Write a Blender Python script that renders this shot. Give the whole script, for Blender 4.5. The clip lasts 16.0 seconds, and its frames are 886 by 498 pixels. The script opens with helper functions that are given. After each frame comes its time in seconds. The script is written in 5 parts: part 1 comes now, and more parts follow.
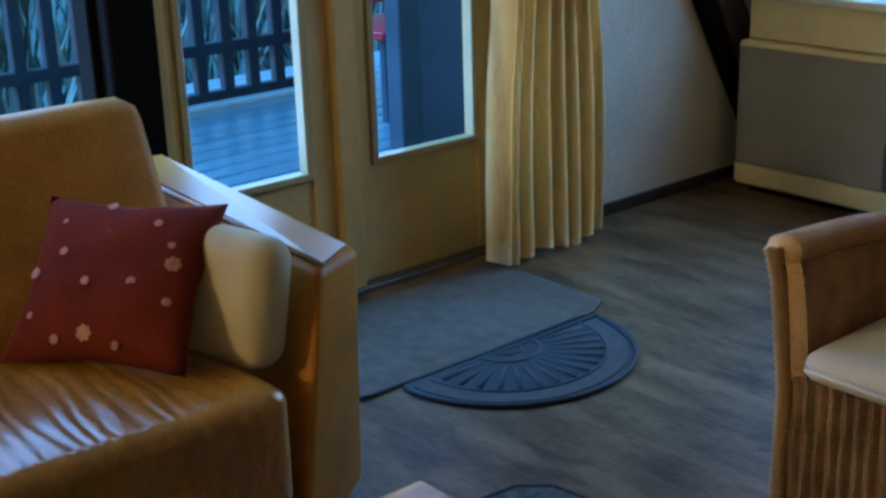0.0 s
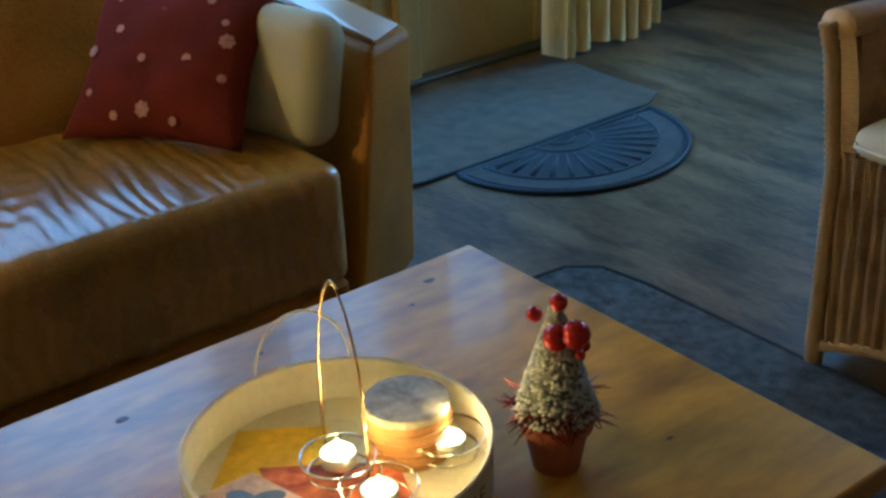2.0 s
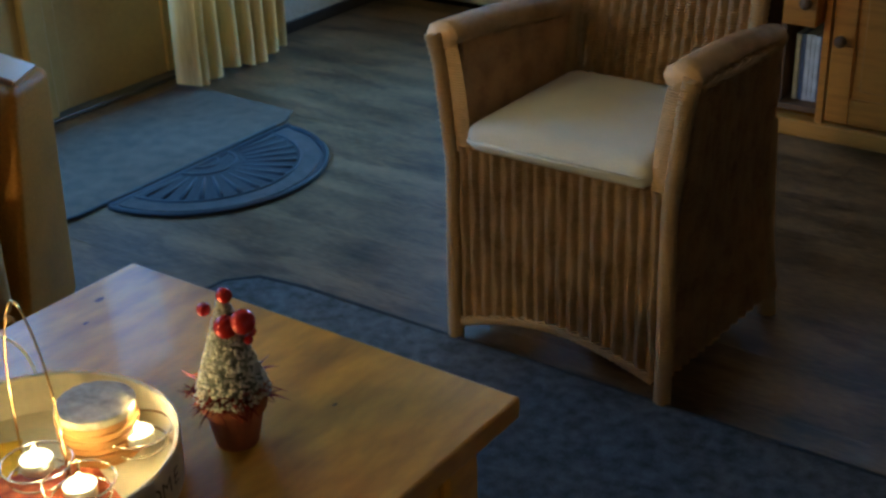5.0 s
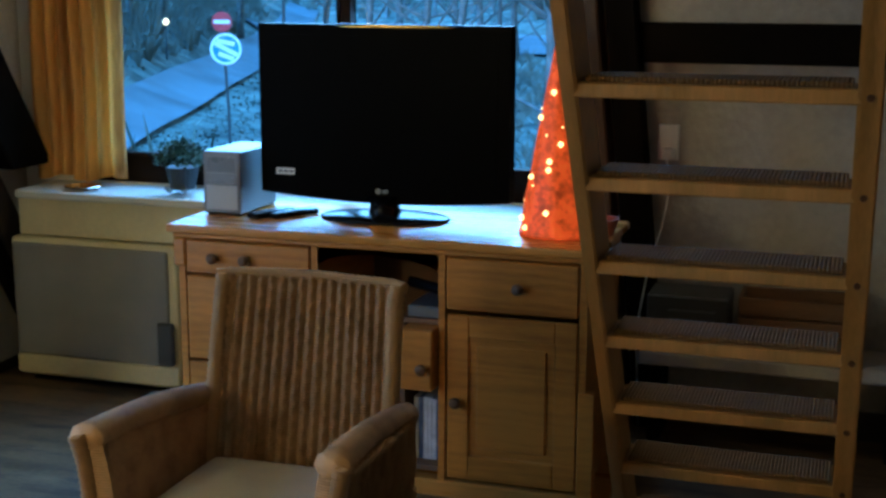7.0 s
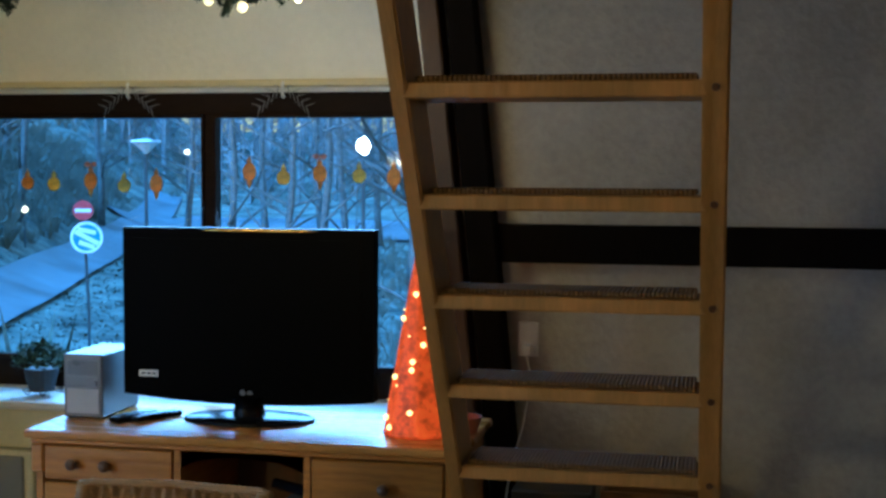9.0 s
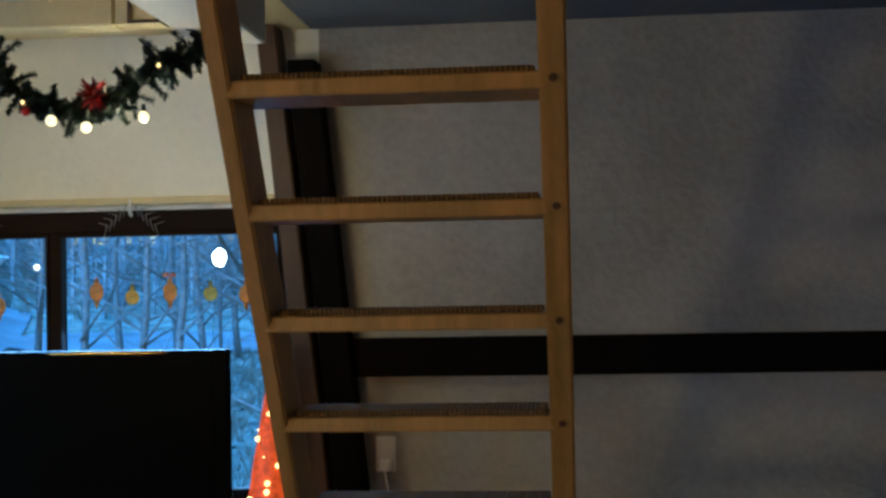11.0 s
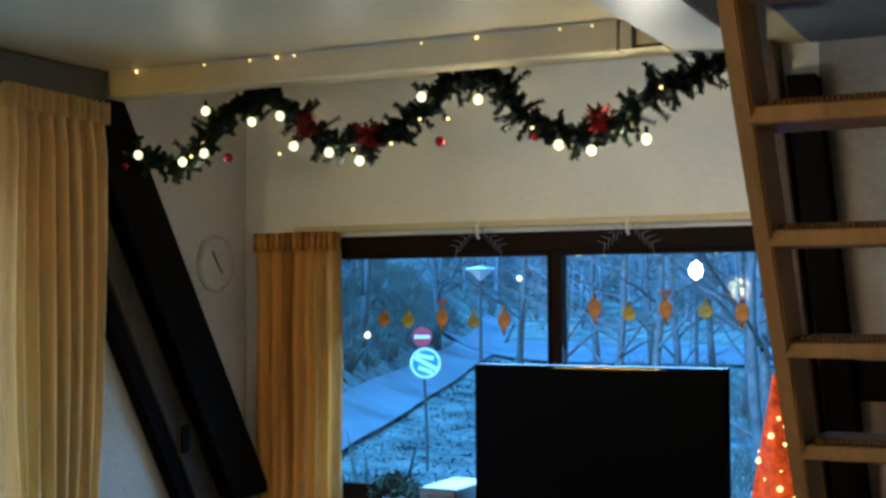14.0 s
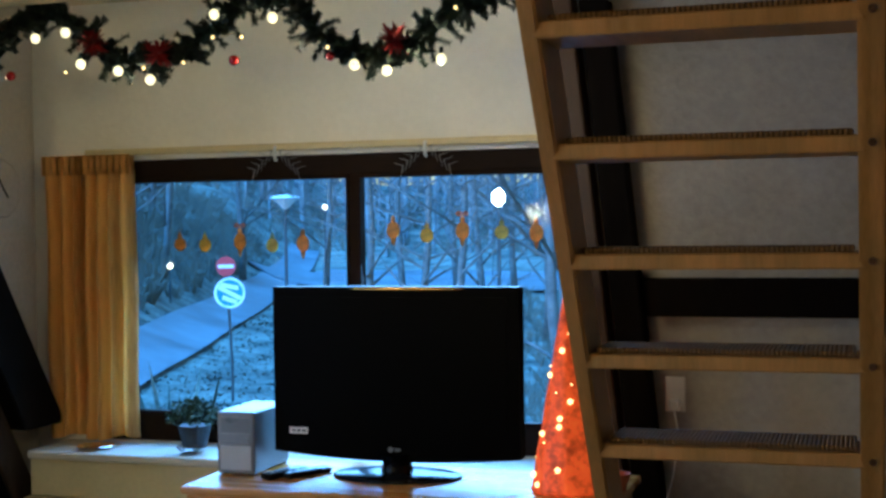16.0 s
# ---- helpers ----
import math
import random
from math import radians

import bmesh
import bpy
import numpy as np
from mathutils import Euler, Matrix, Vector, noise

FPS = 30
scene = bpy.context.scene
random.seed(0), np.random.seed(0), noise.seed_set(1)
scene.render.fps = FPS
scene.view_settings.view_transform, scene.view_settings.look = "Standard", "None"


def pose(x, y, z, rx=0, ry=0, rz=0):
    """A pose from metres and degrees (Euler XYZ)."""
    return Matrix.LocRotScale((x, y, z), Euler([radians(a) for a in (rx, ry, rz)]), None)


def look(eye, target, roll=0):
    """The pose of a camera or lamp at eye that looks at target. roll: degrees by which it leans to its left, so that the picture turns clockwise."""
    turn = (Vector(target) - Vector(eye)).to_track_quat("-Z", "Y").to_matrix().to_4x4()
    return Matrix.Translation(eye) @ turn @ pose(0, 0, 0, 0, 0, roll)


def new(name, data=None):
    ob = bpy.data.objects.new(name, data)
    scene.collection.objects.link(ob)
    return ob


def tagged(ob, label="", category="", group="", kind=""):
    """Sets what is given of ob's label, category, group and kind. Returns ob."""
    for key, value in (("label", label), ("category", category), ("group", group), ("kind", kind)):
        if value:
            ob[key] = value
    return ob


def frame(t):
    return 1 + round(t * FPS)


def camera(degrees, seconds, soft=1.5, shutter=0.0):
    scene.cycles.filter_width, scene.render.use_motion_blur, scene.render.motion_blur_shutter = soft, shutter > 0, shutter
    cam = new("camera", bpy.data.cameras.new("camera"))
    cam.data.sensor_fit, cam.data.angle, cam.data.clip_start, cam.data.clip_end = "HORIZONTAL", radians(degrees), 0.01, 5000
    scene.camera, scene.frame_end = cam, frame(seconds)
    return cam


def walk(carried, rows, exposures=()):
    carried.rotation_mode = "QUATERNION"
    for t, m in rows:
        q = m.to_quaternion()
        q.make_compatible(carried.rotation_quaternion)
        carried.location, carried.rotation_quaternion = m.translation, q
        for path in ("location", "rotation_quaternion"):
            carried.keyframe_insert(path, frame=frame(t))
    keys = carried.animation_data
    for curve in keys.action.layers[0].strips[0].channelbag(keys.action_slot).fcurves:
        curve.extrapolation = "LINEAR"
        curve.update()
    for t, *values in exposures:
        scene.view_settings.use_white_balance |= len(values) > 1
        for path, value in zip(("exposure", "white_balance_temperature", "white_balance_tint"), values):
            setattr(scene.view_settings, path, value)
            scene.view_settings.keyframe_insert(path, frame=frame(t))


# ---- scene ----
cam = camera(37.5, 16.0, soft=2.9)
PATH = [
    (0, (0.216, 0.16, 1.366), (-1.236, 1.378, 0.729), -1.8),
    (0.5, (0.229, 0.16, 1.352), (-1.268, 1.285, 0.65), -2.0),
    (1, (0.236, 0.168, 1.336), (-1.246, 1.26, 0.554), -1.8),
    (1.5, (0.254, 0.164, 1.327), (-1.223, 1.234, 0.506), -1.5),
    (2, (0.267, 0.134, 1.314), (-1.164, 1.207, 0.42), -2.7),
    (2.5, (0.265, 0.094, 1.304), (-1.096, 1.199, 0.341), -3.5),
    (3, (0.283, 0.045, 1.306), (-1.031, 1.198, 0.334), -3.5),
    (5.3, (0.405, -0.012, 1.397), (-0.552, 1.531, 0.558), -2.6),
    (5.5, (0.392, -0.022, 1.417), (-0.477, 1.589, 0.612), -3.2),
    (6, (0.352, -0.051, 1.45), (-0.357, 1.699, 0.79), -2.3),
    (6.5, (0.347, -0.071, 1.473), (-0.327, 1.741, 0.964), -1.4),
    (7, (0.343, -0.085, 1.483), (-0.254, 1.782, 1.086), 0.2),
    (7.5, (0.341, -0.11, 1.502), (-0.2, 1.787, 1.168), 0.7),
    (8, (0.336, -0.132, 1.514), (-0.211, 1.773, 1.243), 1.0),
    (8.5, (0.348, -0.13, 1.529), (-0.133, 1.803, 1.34), 0.9),
    (9, (0.36, -0.141, 1.541), (-0.048, 1.813, 1.423), 0.3),
    (9.5, (0.364, -0.145, 1.555), (0.023, 1.825, 1.494), 0.2),
    (9.7, (0.365, -0.152, 1.554), (0.045, 1.822, 1.519), 0.1),
    (11.8, (0.385, -0.122, 1.583), (0.221, 1.87, 1.661), -1.4),
    (12, (0.385, -0.147, 1.587), (0.147, 1.837, 1.679), -1.8),
    (12.5, (0.369, -0.15, 1.587), (-0.091, 1.793, 1.689), -2.0),
    (13, (0.35, -0.159, 1.591), (-0.302, 1.729, 1.687), -1.6),
    (13.5, (0.333, -0.175, 1.596), (-0.442, 1.666, 1.702), -1.0),
    (14, (0.313, -0.181, 1.586), (-0.568, 1.613, 1.657), -0.3),
    (14.5, (0.31, -0.189, 1.574), (-0.56, 1.611, 1.622), 0.2),
    (15, (0.312, -0.186, 1.57), (-0.506, 1.639, 1.563), -0.4),
    (15.5, (0.322, -0.163, 1.567), (-0.41, 1.698, 1.539), -0.9),
    (16, (0.336, -0.164, 1.561), (-0.272, 1.741, 1.521), -0.8),
]
walk(cam, [(t, look(eye, target, roll)) for t, eye, target, roll in PATH], exposures=((0, 1.08, 5150, -2), (1.5, 1.05, 5050, -12), (3, 1.02, 4950, -16), (5.5, 0.98, 5050, -8), (8.5, 0.92, 5000, -4), (16, 1.0, 5000, 0)))

# ---- world, sun, large lights ----
world = bpy.data.worlds.new("dusk_sky")
scene.world = world
world.use_nodes = True
wn = world.node_tree.nodes
sky = wn.new("ShaderNodeTexSky")
sky.sky_type, sky.sun_disc = "NISHITA", False
sky.sun_elevation, sky.sun_rotation = radians(14), radians(200)
sky.air_density, sky.ozone_density = 1.6, 5.0
wn["Background"].inputs["Strength"].default_value = 0.15
world.node_tree.links.new(sky.outputs[0], wn["Background"].inputs[0])


def lamp(name, kind, m, energy, colour, size=0.1, size_y=None, angle=None, spread=150):
    data = bpy.data.lights.new(name, kind)
    data.energy, data.color = energy, colour
    if kind == "AREA":
        data.size = size
        if size_y:
            data.shape, data.size_y, data.spread = "RECTANGLE", size_y, radians(spread)
    elif kind == "POINT":
        data.shadow_soft_size = size
    else:
        data.angle = radians(angle)
    ob = new(name, data)
    ob.matrix_world = m
    return ob


lamp("sun", "SUN", look((0, 0, 20), (6, 16, 0)), 7.5, (0.125, 0.41, 1.0), angle=50)
lamp("window_daylight", "AREA", look((-1.50, 4.40, 1.28), (-1.50, 2.2, -0.45)), 17.0, (0.30, 0.57, 1.0), 1.6, 0.85, spread=105)
lamp("door_daylight", "AREA", look((-2.90, 1.75, 1.15), (0, 1.75, 0.75)), 18.5, (0.36, 0.55, 1.0), 1.9, 1.6)
# unseen source: warm light added from the left, strength set by brightness
lamp("unseen_warm_lamp", "POINT", pose(-2.25, -1.90, 1.62), 50.0, (1.0, 0.70, 0.31), 0.10)
lamp("room_lamp", "POINT", pose(0.70, -1.25, 2.10), 1.3, (1.0, 0.72, 0.34), 0.12)
for gx, gz, gw in ((-2.35, 2.10, 0.7), (-1.80, 2.06, 1.1), (-1.30, 2.08, 1.6), (-0.80, 2.02, 3.8)):
    lamp("garland_light", "POINT", pose(gx, 3.40, gz - 0.06), gw * 0.8, (1.0, 0.76, 0.44), 0.05)


# ---- materials ----
def mat(name, base, rough=0.6, var=0.25, scale=8.0, fine=90.0, bump=0.15, metal=0.0, tint=None, stretch=(1, 1, 1), emit=0.0, coat=0.0,
        sheen=0.0, per_piece=0.0, wave=None, alpha=1.0, trans=0.0, spec=0.5, through_light=0.0, relief=0.004, smudge=None, placed=False):
    """Two-scale noise in colour and relief; per_piece varies single objects; wave=(scale, axis) adds grain or weave."""
    m = bpy.data.materials.new(name)
    m.use_nodes = True
    n, l = m.node_tree.nodes, m.node_tree.links
    b = n["Principled BSDF"]
    b.inputs["Roughness"].default_value = rough
    b.inputs["Metallic"].default_value = metal
    b.inputs["Coat Weight"].default_value = coat
    b.inputs["Sheen Weight"].default_value = sheen
    b.inputs["Transmission Weight"].default_value = trans
    b.inputs["Specular IOR Level"].default_value = spec
    co, mp = n.new("ShaderNodeTexCoord"), n.new("ShaderNodeMapping")
    where = n.new("ShaderNodeNewGeometry").outputs["Position"] if placed else co.outputs["Object"]
    l.new(where, mp.inputs[0])
    mp.inputs["Scale"].default_value = stretch
    big, small = n.new("ShaderNodeTexNoise"), n.new("ShaderNodeTexNoise")
    big.inputs["Scale"].default_value, small.inputs["Scale"].default_value = scale, fine
    big.inputs["Detail"].default_value, small.inputs["Detail"].default_value = 5, 3
    l.new(mp.outputs[0], big.inputs["Vector"]), l.new(mp.outputs[0], small.inputs["Vector"])
    dark = [c * (1 - var) for c in base]
    light = [min(1, c * (1 + var)) for c in (tint or base)]
    ramp = n.new("ShaderNodeValToRGB")
    ramp.color_ramp.elements[0].color, ramp.color_ramp.elements[1].color = (*dark, 1), (*light, 1)
    ramp.color_ramp.elements[0].position, ramp.color_ramp.elements[1].position = 0.32, 0.68
    add = n.new("ShaderNodeMath")
    add.operation = "MULTIPLY_ADD"
    l.new(small.outputs["Fac"], add.inputs[0])
    add.inputs[1].default_value = 0.35
    sub = n.new("ShaderNodeMath")
    sub.operation = "MULTIPLY_ADD"
    l.new(big.outputs["Fac"], sub.inputs[0])
    sub.inputs[1].default_value, sub.inputs[2].default_value = 0.8, -0.075
    l.new(sub.outputs[0], add.inputs[2])
    height = small.outputs["Fac"]
    if wave:
        w = n.new("ShaderNodeTexWave")
        w.bands_direction = wave[1]
        w.inputs["Scale"].default_value, w.inputs["Distortion"].default_value, w.inputs["Detail"].default_value = wave[0], wave[2], 3
        l.new(mp.outputs[0], w.inputs["Vector"])
        more = n.new("ShaderNodeMath")
        more.operation = "MULTIPLY_ADD"
        l.new(w.outputs["Fac"], more.inputs[0])
        more.inputs[1].default_value = wave[3]
        l.new(add.outputs[0], more.inputs[2])
        add = more
        height = w.outputs["Fac"]
    l.new(add.outputs[0], ramp.inputs[0])
    out = ramp.outputs[0]
    if smudge:
        # dark worn marks: (scale, how dark, how rare)
        sn, sr, mix = n.new("ShaderNodeTexNoise"), n.new("ShaderNodeMapRange"), n.new("ShaderNodeMix")
        sn.inputs["Scale"].default_value, sn.inputs["Detail"].default_value = smudge[0], 4
        sr.inputs[1].default_value, sr.inputs[2].default_value, sr.inputs[4].default_value = smudge[2], smudge[2] + 0.16, smudge[1]
        mix.data_type, mix.blend_type = "RGBA", "MULTIPLY"
        mix.inputs[7].default_value = (0.30, 0.26, 0.22, 1)
        l.new(mp.outputs[0], sn.inputs["Vector"]), l.new(sn.outputs["Fac"], sr.inputs[0]), l.new(sr.outputs[0], mix.inputs[0])
        l.new(out, mix.inputs[6])
        out = mix.outputs[2]
    if per_piece:
        info, hue = n.new("ShaderNodeObjectInfo"), n.new("ShaderNodeHueSaturation")
        rng = n.new("ShaderNodeMapRange")
        rng.inputs[3].default_value, rng.inputs[4].default_value = 1 - per_piece, 1 + per_piece
        l.new(info.outputs["Random"], rng.inputs[0]), l.new(rng.outputs[0], hue.inputs["Value"])
        l.new(out, hue.inputs["Color"])
        out = hue.outputs[0]
    l.new(out, b.inputs["Base Color"])
    if emit:
        l.new(out, b.inputs["Emission Color"])
        b.inputs["Emission Strength"].default_value = emit
    if bump:
        bp = n.new("ShaderNodeBump")
        bp.inputs["Strength"].default_value, bp.inputs["Distance"].default_value = bump, relief
        l.new(height, bp.inputs["Height"]), l.new(bp.outputs[0], b.inputs["Normal"])
    rr = n.new("ShaderNodeMapRange")
    rr.inputs[3].default_value, rr.inputs[4].default_value = max(0.02, rough - 0.1), min(1, rough + 0.1)
    l.new(big.outputs["Fac"], rr.inputs[0]), l.new(rr.outputs[0], b.inputs["Roughness"])
    if through_light:
        tl, mx = n.new("ShaderNodeBsdfTranslucent"), n.new("ShaderNodeMixShader")
        mx.inputs[0].default_value = through_light
        l.new(out, tl.inputs[0]), l.new(b.outputs[0], mx.inputs[1]), l.new(tl.outputs[0], mx.inputs[2])
        l.new(mx.outputs[0], n["Material Output"].inputs[0])
    return m


M = {
    "plaster": mat("plaster", (0.50, 0.44, 0.35), 0.88, 0.14, 2.5, 45, 0.8),
    # wall tones spread apart: darker behind the ladder, whiter to carry the window wall's lamplight
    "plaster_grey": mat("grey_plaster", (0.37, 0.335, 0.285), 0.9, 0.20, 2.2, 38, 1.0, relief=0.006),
    "white_wall": mat("white_wall_lit", (0.82, 0.80, 0.74), 0.85, 0.06, 2.5, 45, 0.6),
    "ceiling": mat("ceiling_paint", (0.62, 0.51, 0.26), 0.38, 0.10, 2, 40, 0.15),
    "shaded_ceiling": mat("shaded_ceiling_grey", (0.13, 0.14, 0.16), 0.8, 0.2, 3, 50, 0.3),
    "gloss_white": mat("gloss_white", (0.58, 0.56, 0.50), 0.40, 0.05, 3, 40, 0.05),
    "beam": mat("dark_beam", (0.006, 0.0045, 0.0035), 0.9, 0.4, 5, 70, 0.5, stretch=(1, 1, 0.2), spec=0.05),
    "batten": mat("stained_batten", (0.055, 0.024, 0.009), 0.6, 0.3, 5, 70, 0.3, stretch=(1, 1, 0.2)),
    "brown_beam": mat("brown_beam", (0.060, 0.042, 0.028), 0.85, 0.4, 5, 70, 0.5, stretch=(1, 1, 0.2), spec=0.2),
    "door": mat("door_paint", (0.46, 0.30, 0.10), 0.45, 0.14, 4, 50, 0.12),
    "bead": mat("bead_paint", (0.34, 0.26, 0.12), 0.4, 0.1, 6, 60, 0.1),
    "frame": mat("window_frame_brown", (0.014, 0.007, 0.004), 0.7, 0.35, 6, 60, 0.2, stretch=(0.3, 1, 1), spec=0.12),
    "cream": mat("cream_paint", (0.62, 0.52, 0.28), 0.45, 0.10, 4, 60, 0.08),
    "grille": mat("heater_grille", (0.22, 0.20, 0.17), 0.6, 0.1, 6, 160, 0.3),
    "grey": mat("grey_metal", (0.06, 0.06, 0.058), 0.4, 0.15, 8, 80, 0.1),
    "floor": mat("floor_plank", (0.082, 0.043, 0.014), 0.46, 0.55, 5.5, 60, 0.3, stretch=(0.55, 1.6, 1), spec=0.36, per_piece=0.07, tint=(0.122, 0.074, 0.035), smudge=(8.5, 0.9, 0.52), placed=True),
    "subfloor": mat("floor_joint", (0.035, 0.028, 0.022), 0.7),
    "skirting": mat("dark_skirting", (0.02, 0.014, 0.010), 0.6, 0.3),
    "leather_seat": mat("creased_leather", (0.37, 0.18, 0.018), 0.28, 0.24, 4, 170, 0.35, tint=(0.46, 0.22, 0.03), wave=(9.0, "Y", 9.0, 0.0), stretch=(0.30, 1, 1), relief=0.004, spec=0.9),
    "leather": mat("tan_leather", (0.31, 0.135, 0.012), 0.46, 0.28, 3.2, 170, 0.3, tint=(0.42, 0.175, 0.022), spec=0.12),
    "leather_arm": mat("smooth_leather", (0.33, 0.15, 0.014), 0.32, 0.20, 4, 170, 0.04, tint=(0.40, 0.17, 0.018), spec=0.9),
    "leather_edge": mat("worn_leather", (0.40, 0.22, 0.08), 0.36, 0.2, 8, 150, 0.3),
    "red": mat("red_cushion_cloth", (0.135, 0.018, 0.009), 0.9, 0.28, 10, 240, 0.35, spec=0.15),
    "flower": mat("pale_print", (0.44, 0.20, 0.15), 0.85, 0.3, 60, 200, 0.2),
    "sand": mat("sand_cloth", (0.50, 0.43, 0.26), 0.9, 0.12, 6, 260, 0.4, sheen=0.2),
    "seat_cloth": mat("seat_cloth", (0.70, 0.64, 0.53), 0.9, 0.10, 6, 260, 0.4, sheen=0.2),
    "pine": mat("waxed_pine", (0.44, 0.19, 0.035), 0.30, 0.24, 2.2, 40, 0.12, stretch=(0.5, 5, 5), tint=(0.46, 0.25, 0.09), wave=(2.0, "Y", 6.0, 0.18)),
    "table": mat("table_pine", (0.50, 0.205, 0.004), 0.33, 0.36, 2.2, 30, 0.04, stretch=(1.7, 0.6, 1.7), tint=(0.58, 0.28, 0.02), wave=(2.6, "X", 9.0, 0.06), spec=0.6, coat=0.15, smudge=(6.0, 0.65, 0.56)),
    "knot": mat("pine_knot", (0.085, 0.035, 0.014), 0.4, 0.4, 30, 90),
    "desk": mat("desk_pine", (0.31, 0.105, 0.009), 0.38, 0.22, 2.4, 40, 0.12, stretch=(0.6, 3, 5), wave=(2.2, "Z", 9.0, 0.10), tint=(0.38, 0.145, 0.015)),
    "desk_top": mat("desk_top_pine", (0.40, 0.17, 0.028), 0.28, 0.18, 2.4, 40, 0.12, stretch=(0.6, 5, 5), wave=(2.2, "Y", 6.0, 0.2)),
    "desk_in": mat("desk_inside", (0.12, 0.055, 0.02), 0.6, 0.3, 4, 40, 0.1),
    "ladder": mat("ladder_wood", (0.36, 0.205, 0.050), 0.5, 0.20, 3, 50, 0.2, stretch=(4, 1, 0.5), wave=(2.2, "X", 7.0, 0.04), tint=(0.42, 0.22, 0.06)),
    "tread_carpet": mat("tread_carpet", (0.135, 0.075, 0.022), 0.95, 0.4, 30, 300, 0.9, wave=(38, "X", 1.0, 0.5)),
    # one wicker in lit and shaded tones: front lightened, sides and arms darkened
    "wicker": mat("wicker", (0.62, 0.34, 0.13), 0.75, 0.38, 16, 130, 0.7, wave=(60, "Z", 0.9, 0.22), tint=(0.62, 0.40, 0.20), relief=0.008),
    "wicker_side_shaded": mat("wicker_side_shaded", (0.38, 0.18, 0.055), 0.8, 0.40, 16, 130, 0.7, wave=(60, "Z", 0.9, 0.25), tint=(0.46, 0.26, 0.11), relief=0.008),
    "wicker_arm_shaded": mat("wicker_arm_shaded", (0.27, 0.125, 0.04), 0.75, 0.35, 14, 120, 0.7, wave=(60, "Y", 0.6, 0.35), tint=(0.52, 0.32, 0.15), relief=0.014),
    "wicker_edge": mat("wicker_edge", (0.48, 0.29, 0.12), 0.75, 0.3, 14, 100, 0.7, wave=(70, "Z", 1.0, 0.3), relief=0.010),
    "rug": mat("blue_grey_rug", (0.058, 0.055, 0.050), 0.98, 0.40, 38, 220, 0.9, tint=(0.088, 0.090, 0.092)),
    "rug_edge": mat("rug_edge", (0.030, 0.031, 0.034), 0.95, 0.3, 20, 200, 0.6),
    "mat_grey": mat("grey_mat", (0.084, 0.057, 0.034), 0.95, 0.35, 20, 260, 0.8),
    "rubber": mat("black_rubber", (0.016, 0.016, 0.020), 0.62, 0.3, 20, 140, 0.3),
    "mat_brown": mat("mat_fibre", (0.058, 0.048, 0.042), 0.95, 0.3, 30, 260, 0.9),
    "mat_dark": mat("mat_fibre_dark", (0.028, 0.026, 0.027), 0.95, 0.3, 30, 260, 0.9),
    "curtain": mat("curtain_ochre", (0.60, 0.26, 0.055), 0.9, 0.22, 5, 240, 0.3, tint=(0.86, 0.54, 0.16), wave=(4.2, "X", 5.0, 0.30), stretch=(1, 1, 0.06), through_light=0.4),
    "curtain_pale": mat("curtain_pale", (0.58, 0.34, 0.105), 0.9, 0.22, 5, 240, 0.3, tint=(0.86, 0.62, 0.29), wave=(4.2, "Y", 5.0, 0.30), stretch=(1, 1, 0.06), through_light=0.3),
    "black_gloss": mat("black_gloss", (0.003, 0.003, 0.004), 0.25, 0.2, 5, 40, 0.0, spec=0.12),
    "screen": mat("dark_screen", (0.001, 0.001, 0.001), 0.35, 0.1, 5, 40, 0.0, spec=0.02),
    # gold for the glint built along the television's top
    "tv_glint": mat("glint_gold", (0.85, 0.55, 0.14), 0.22, 0.1, 5, 40, 0.0, metal=1.0),
    "silver": mat("silver_plastic", (0.15, 0.155, 0.16), 0.34, 0.08, 6, 120, 0.05, metal=0.4),
    "steel": mat("polished_steel", (0.72, 0.70, 0.66), 0.12, 0.08, 8, 80, 0.0, metal=1.0),
    "brass": mat("brass_wire", (0.80, 0.58, 0.25), 0.2, 0.08, 8, 80, 0.0, metal=1.0),
    "clear_plastic": mat("clear_plastic", (0.30, 0.30, 0.29), 0.25, 0.15, 20, 80, 0.0, through_light=0.4),
    "stereo_plate": mat("stereo_plate", (0.36, 0.37, 0.38), 0.4, 0.06),
    "label": mat("white_label", (0.75, 0.75, 0.73), 0.6, 0.05),
    "lcd": mat("grey_display", (0.10, 0.11, 0.11), 0.3, 0.1),
    "plastic_white": mat("white_plastic", (0.70, 0.70, 0.67), 0.4, 0.06),
    "leaf": mat("needle_green", (0.007, 0.017, 0.008), 0.6, 0.45, 40, 200, 0.2),
    "plant": mat("plant_green", (0.025, 0.050, 0.018), 0.6, 0.45, 40, 200, 0.2),
    "tinsel": mat("red_tinsel", (0.20, 0.008, 0.008), 0.4, 0.4, 40, 200, 0.2, metal=0.4),
    "bauble": mat("red_bauble", (0.42, 0.016, 0.014), 0.18, 0.1, 10, 80, 0.0, metal=0.3),
    "bulb": mat("warm_bulb", (1.0, 0.78, 0.36), 0.4, 0.02, 5, 20, 0.0, emit=0.95),
    # also the glow of the bulb reflections built along the beam
    "fairy": mat("fairy_bulb", (1.0, 0.60, 0.18), 0.4, 0.02, 5, 20, 0.0, emit=1.7),
    "cone": mat("orange_red_cloth", (0.72, 0.065, 0.006), 0.6, 0.6, 26, 80, 0.6, emit=0.36),
    "terracotta": mat("terracotta", (0.33, 0.095, 0.040), 0.7, 0.2, 12, 120, 0.3),
    "frost_core": mat("dusted_needles", (0.10, 0.11, 0.085), 0.9, 0.5, 90, 260, 0.8, tint=(0.22, 0.22, 0.19)),
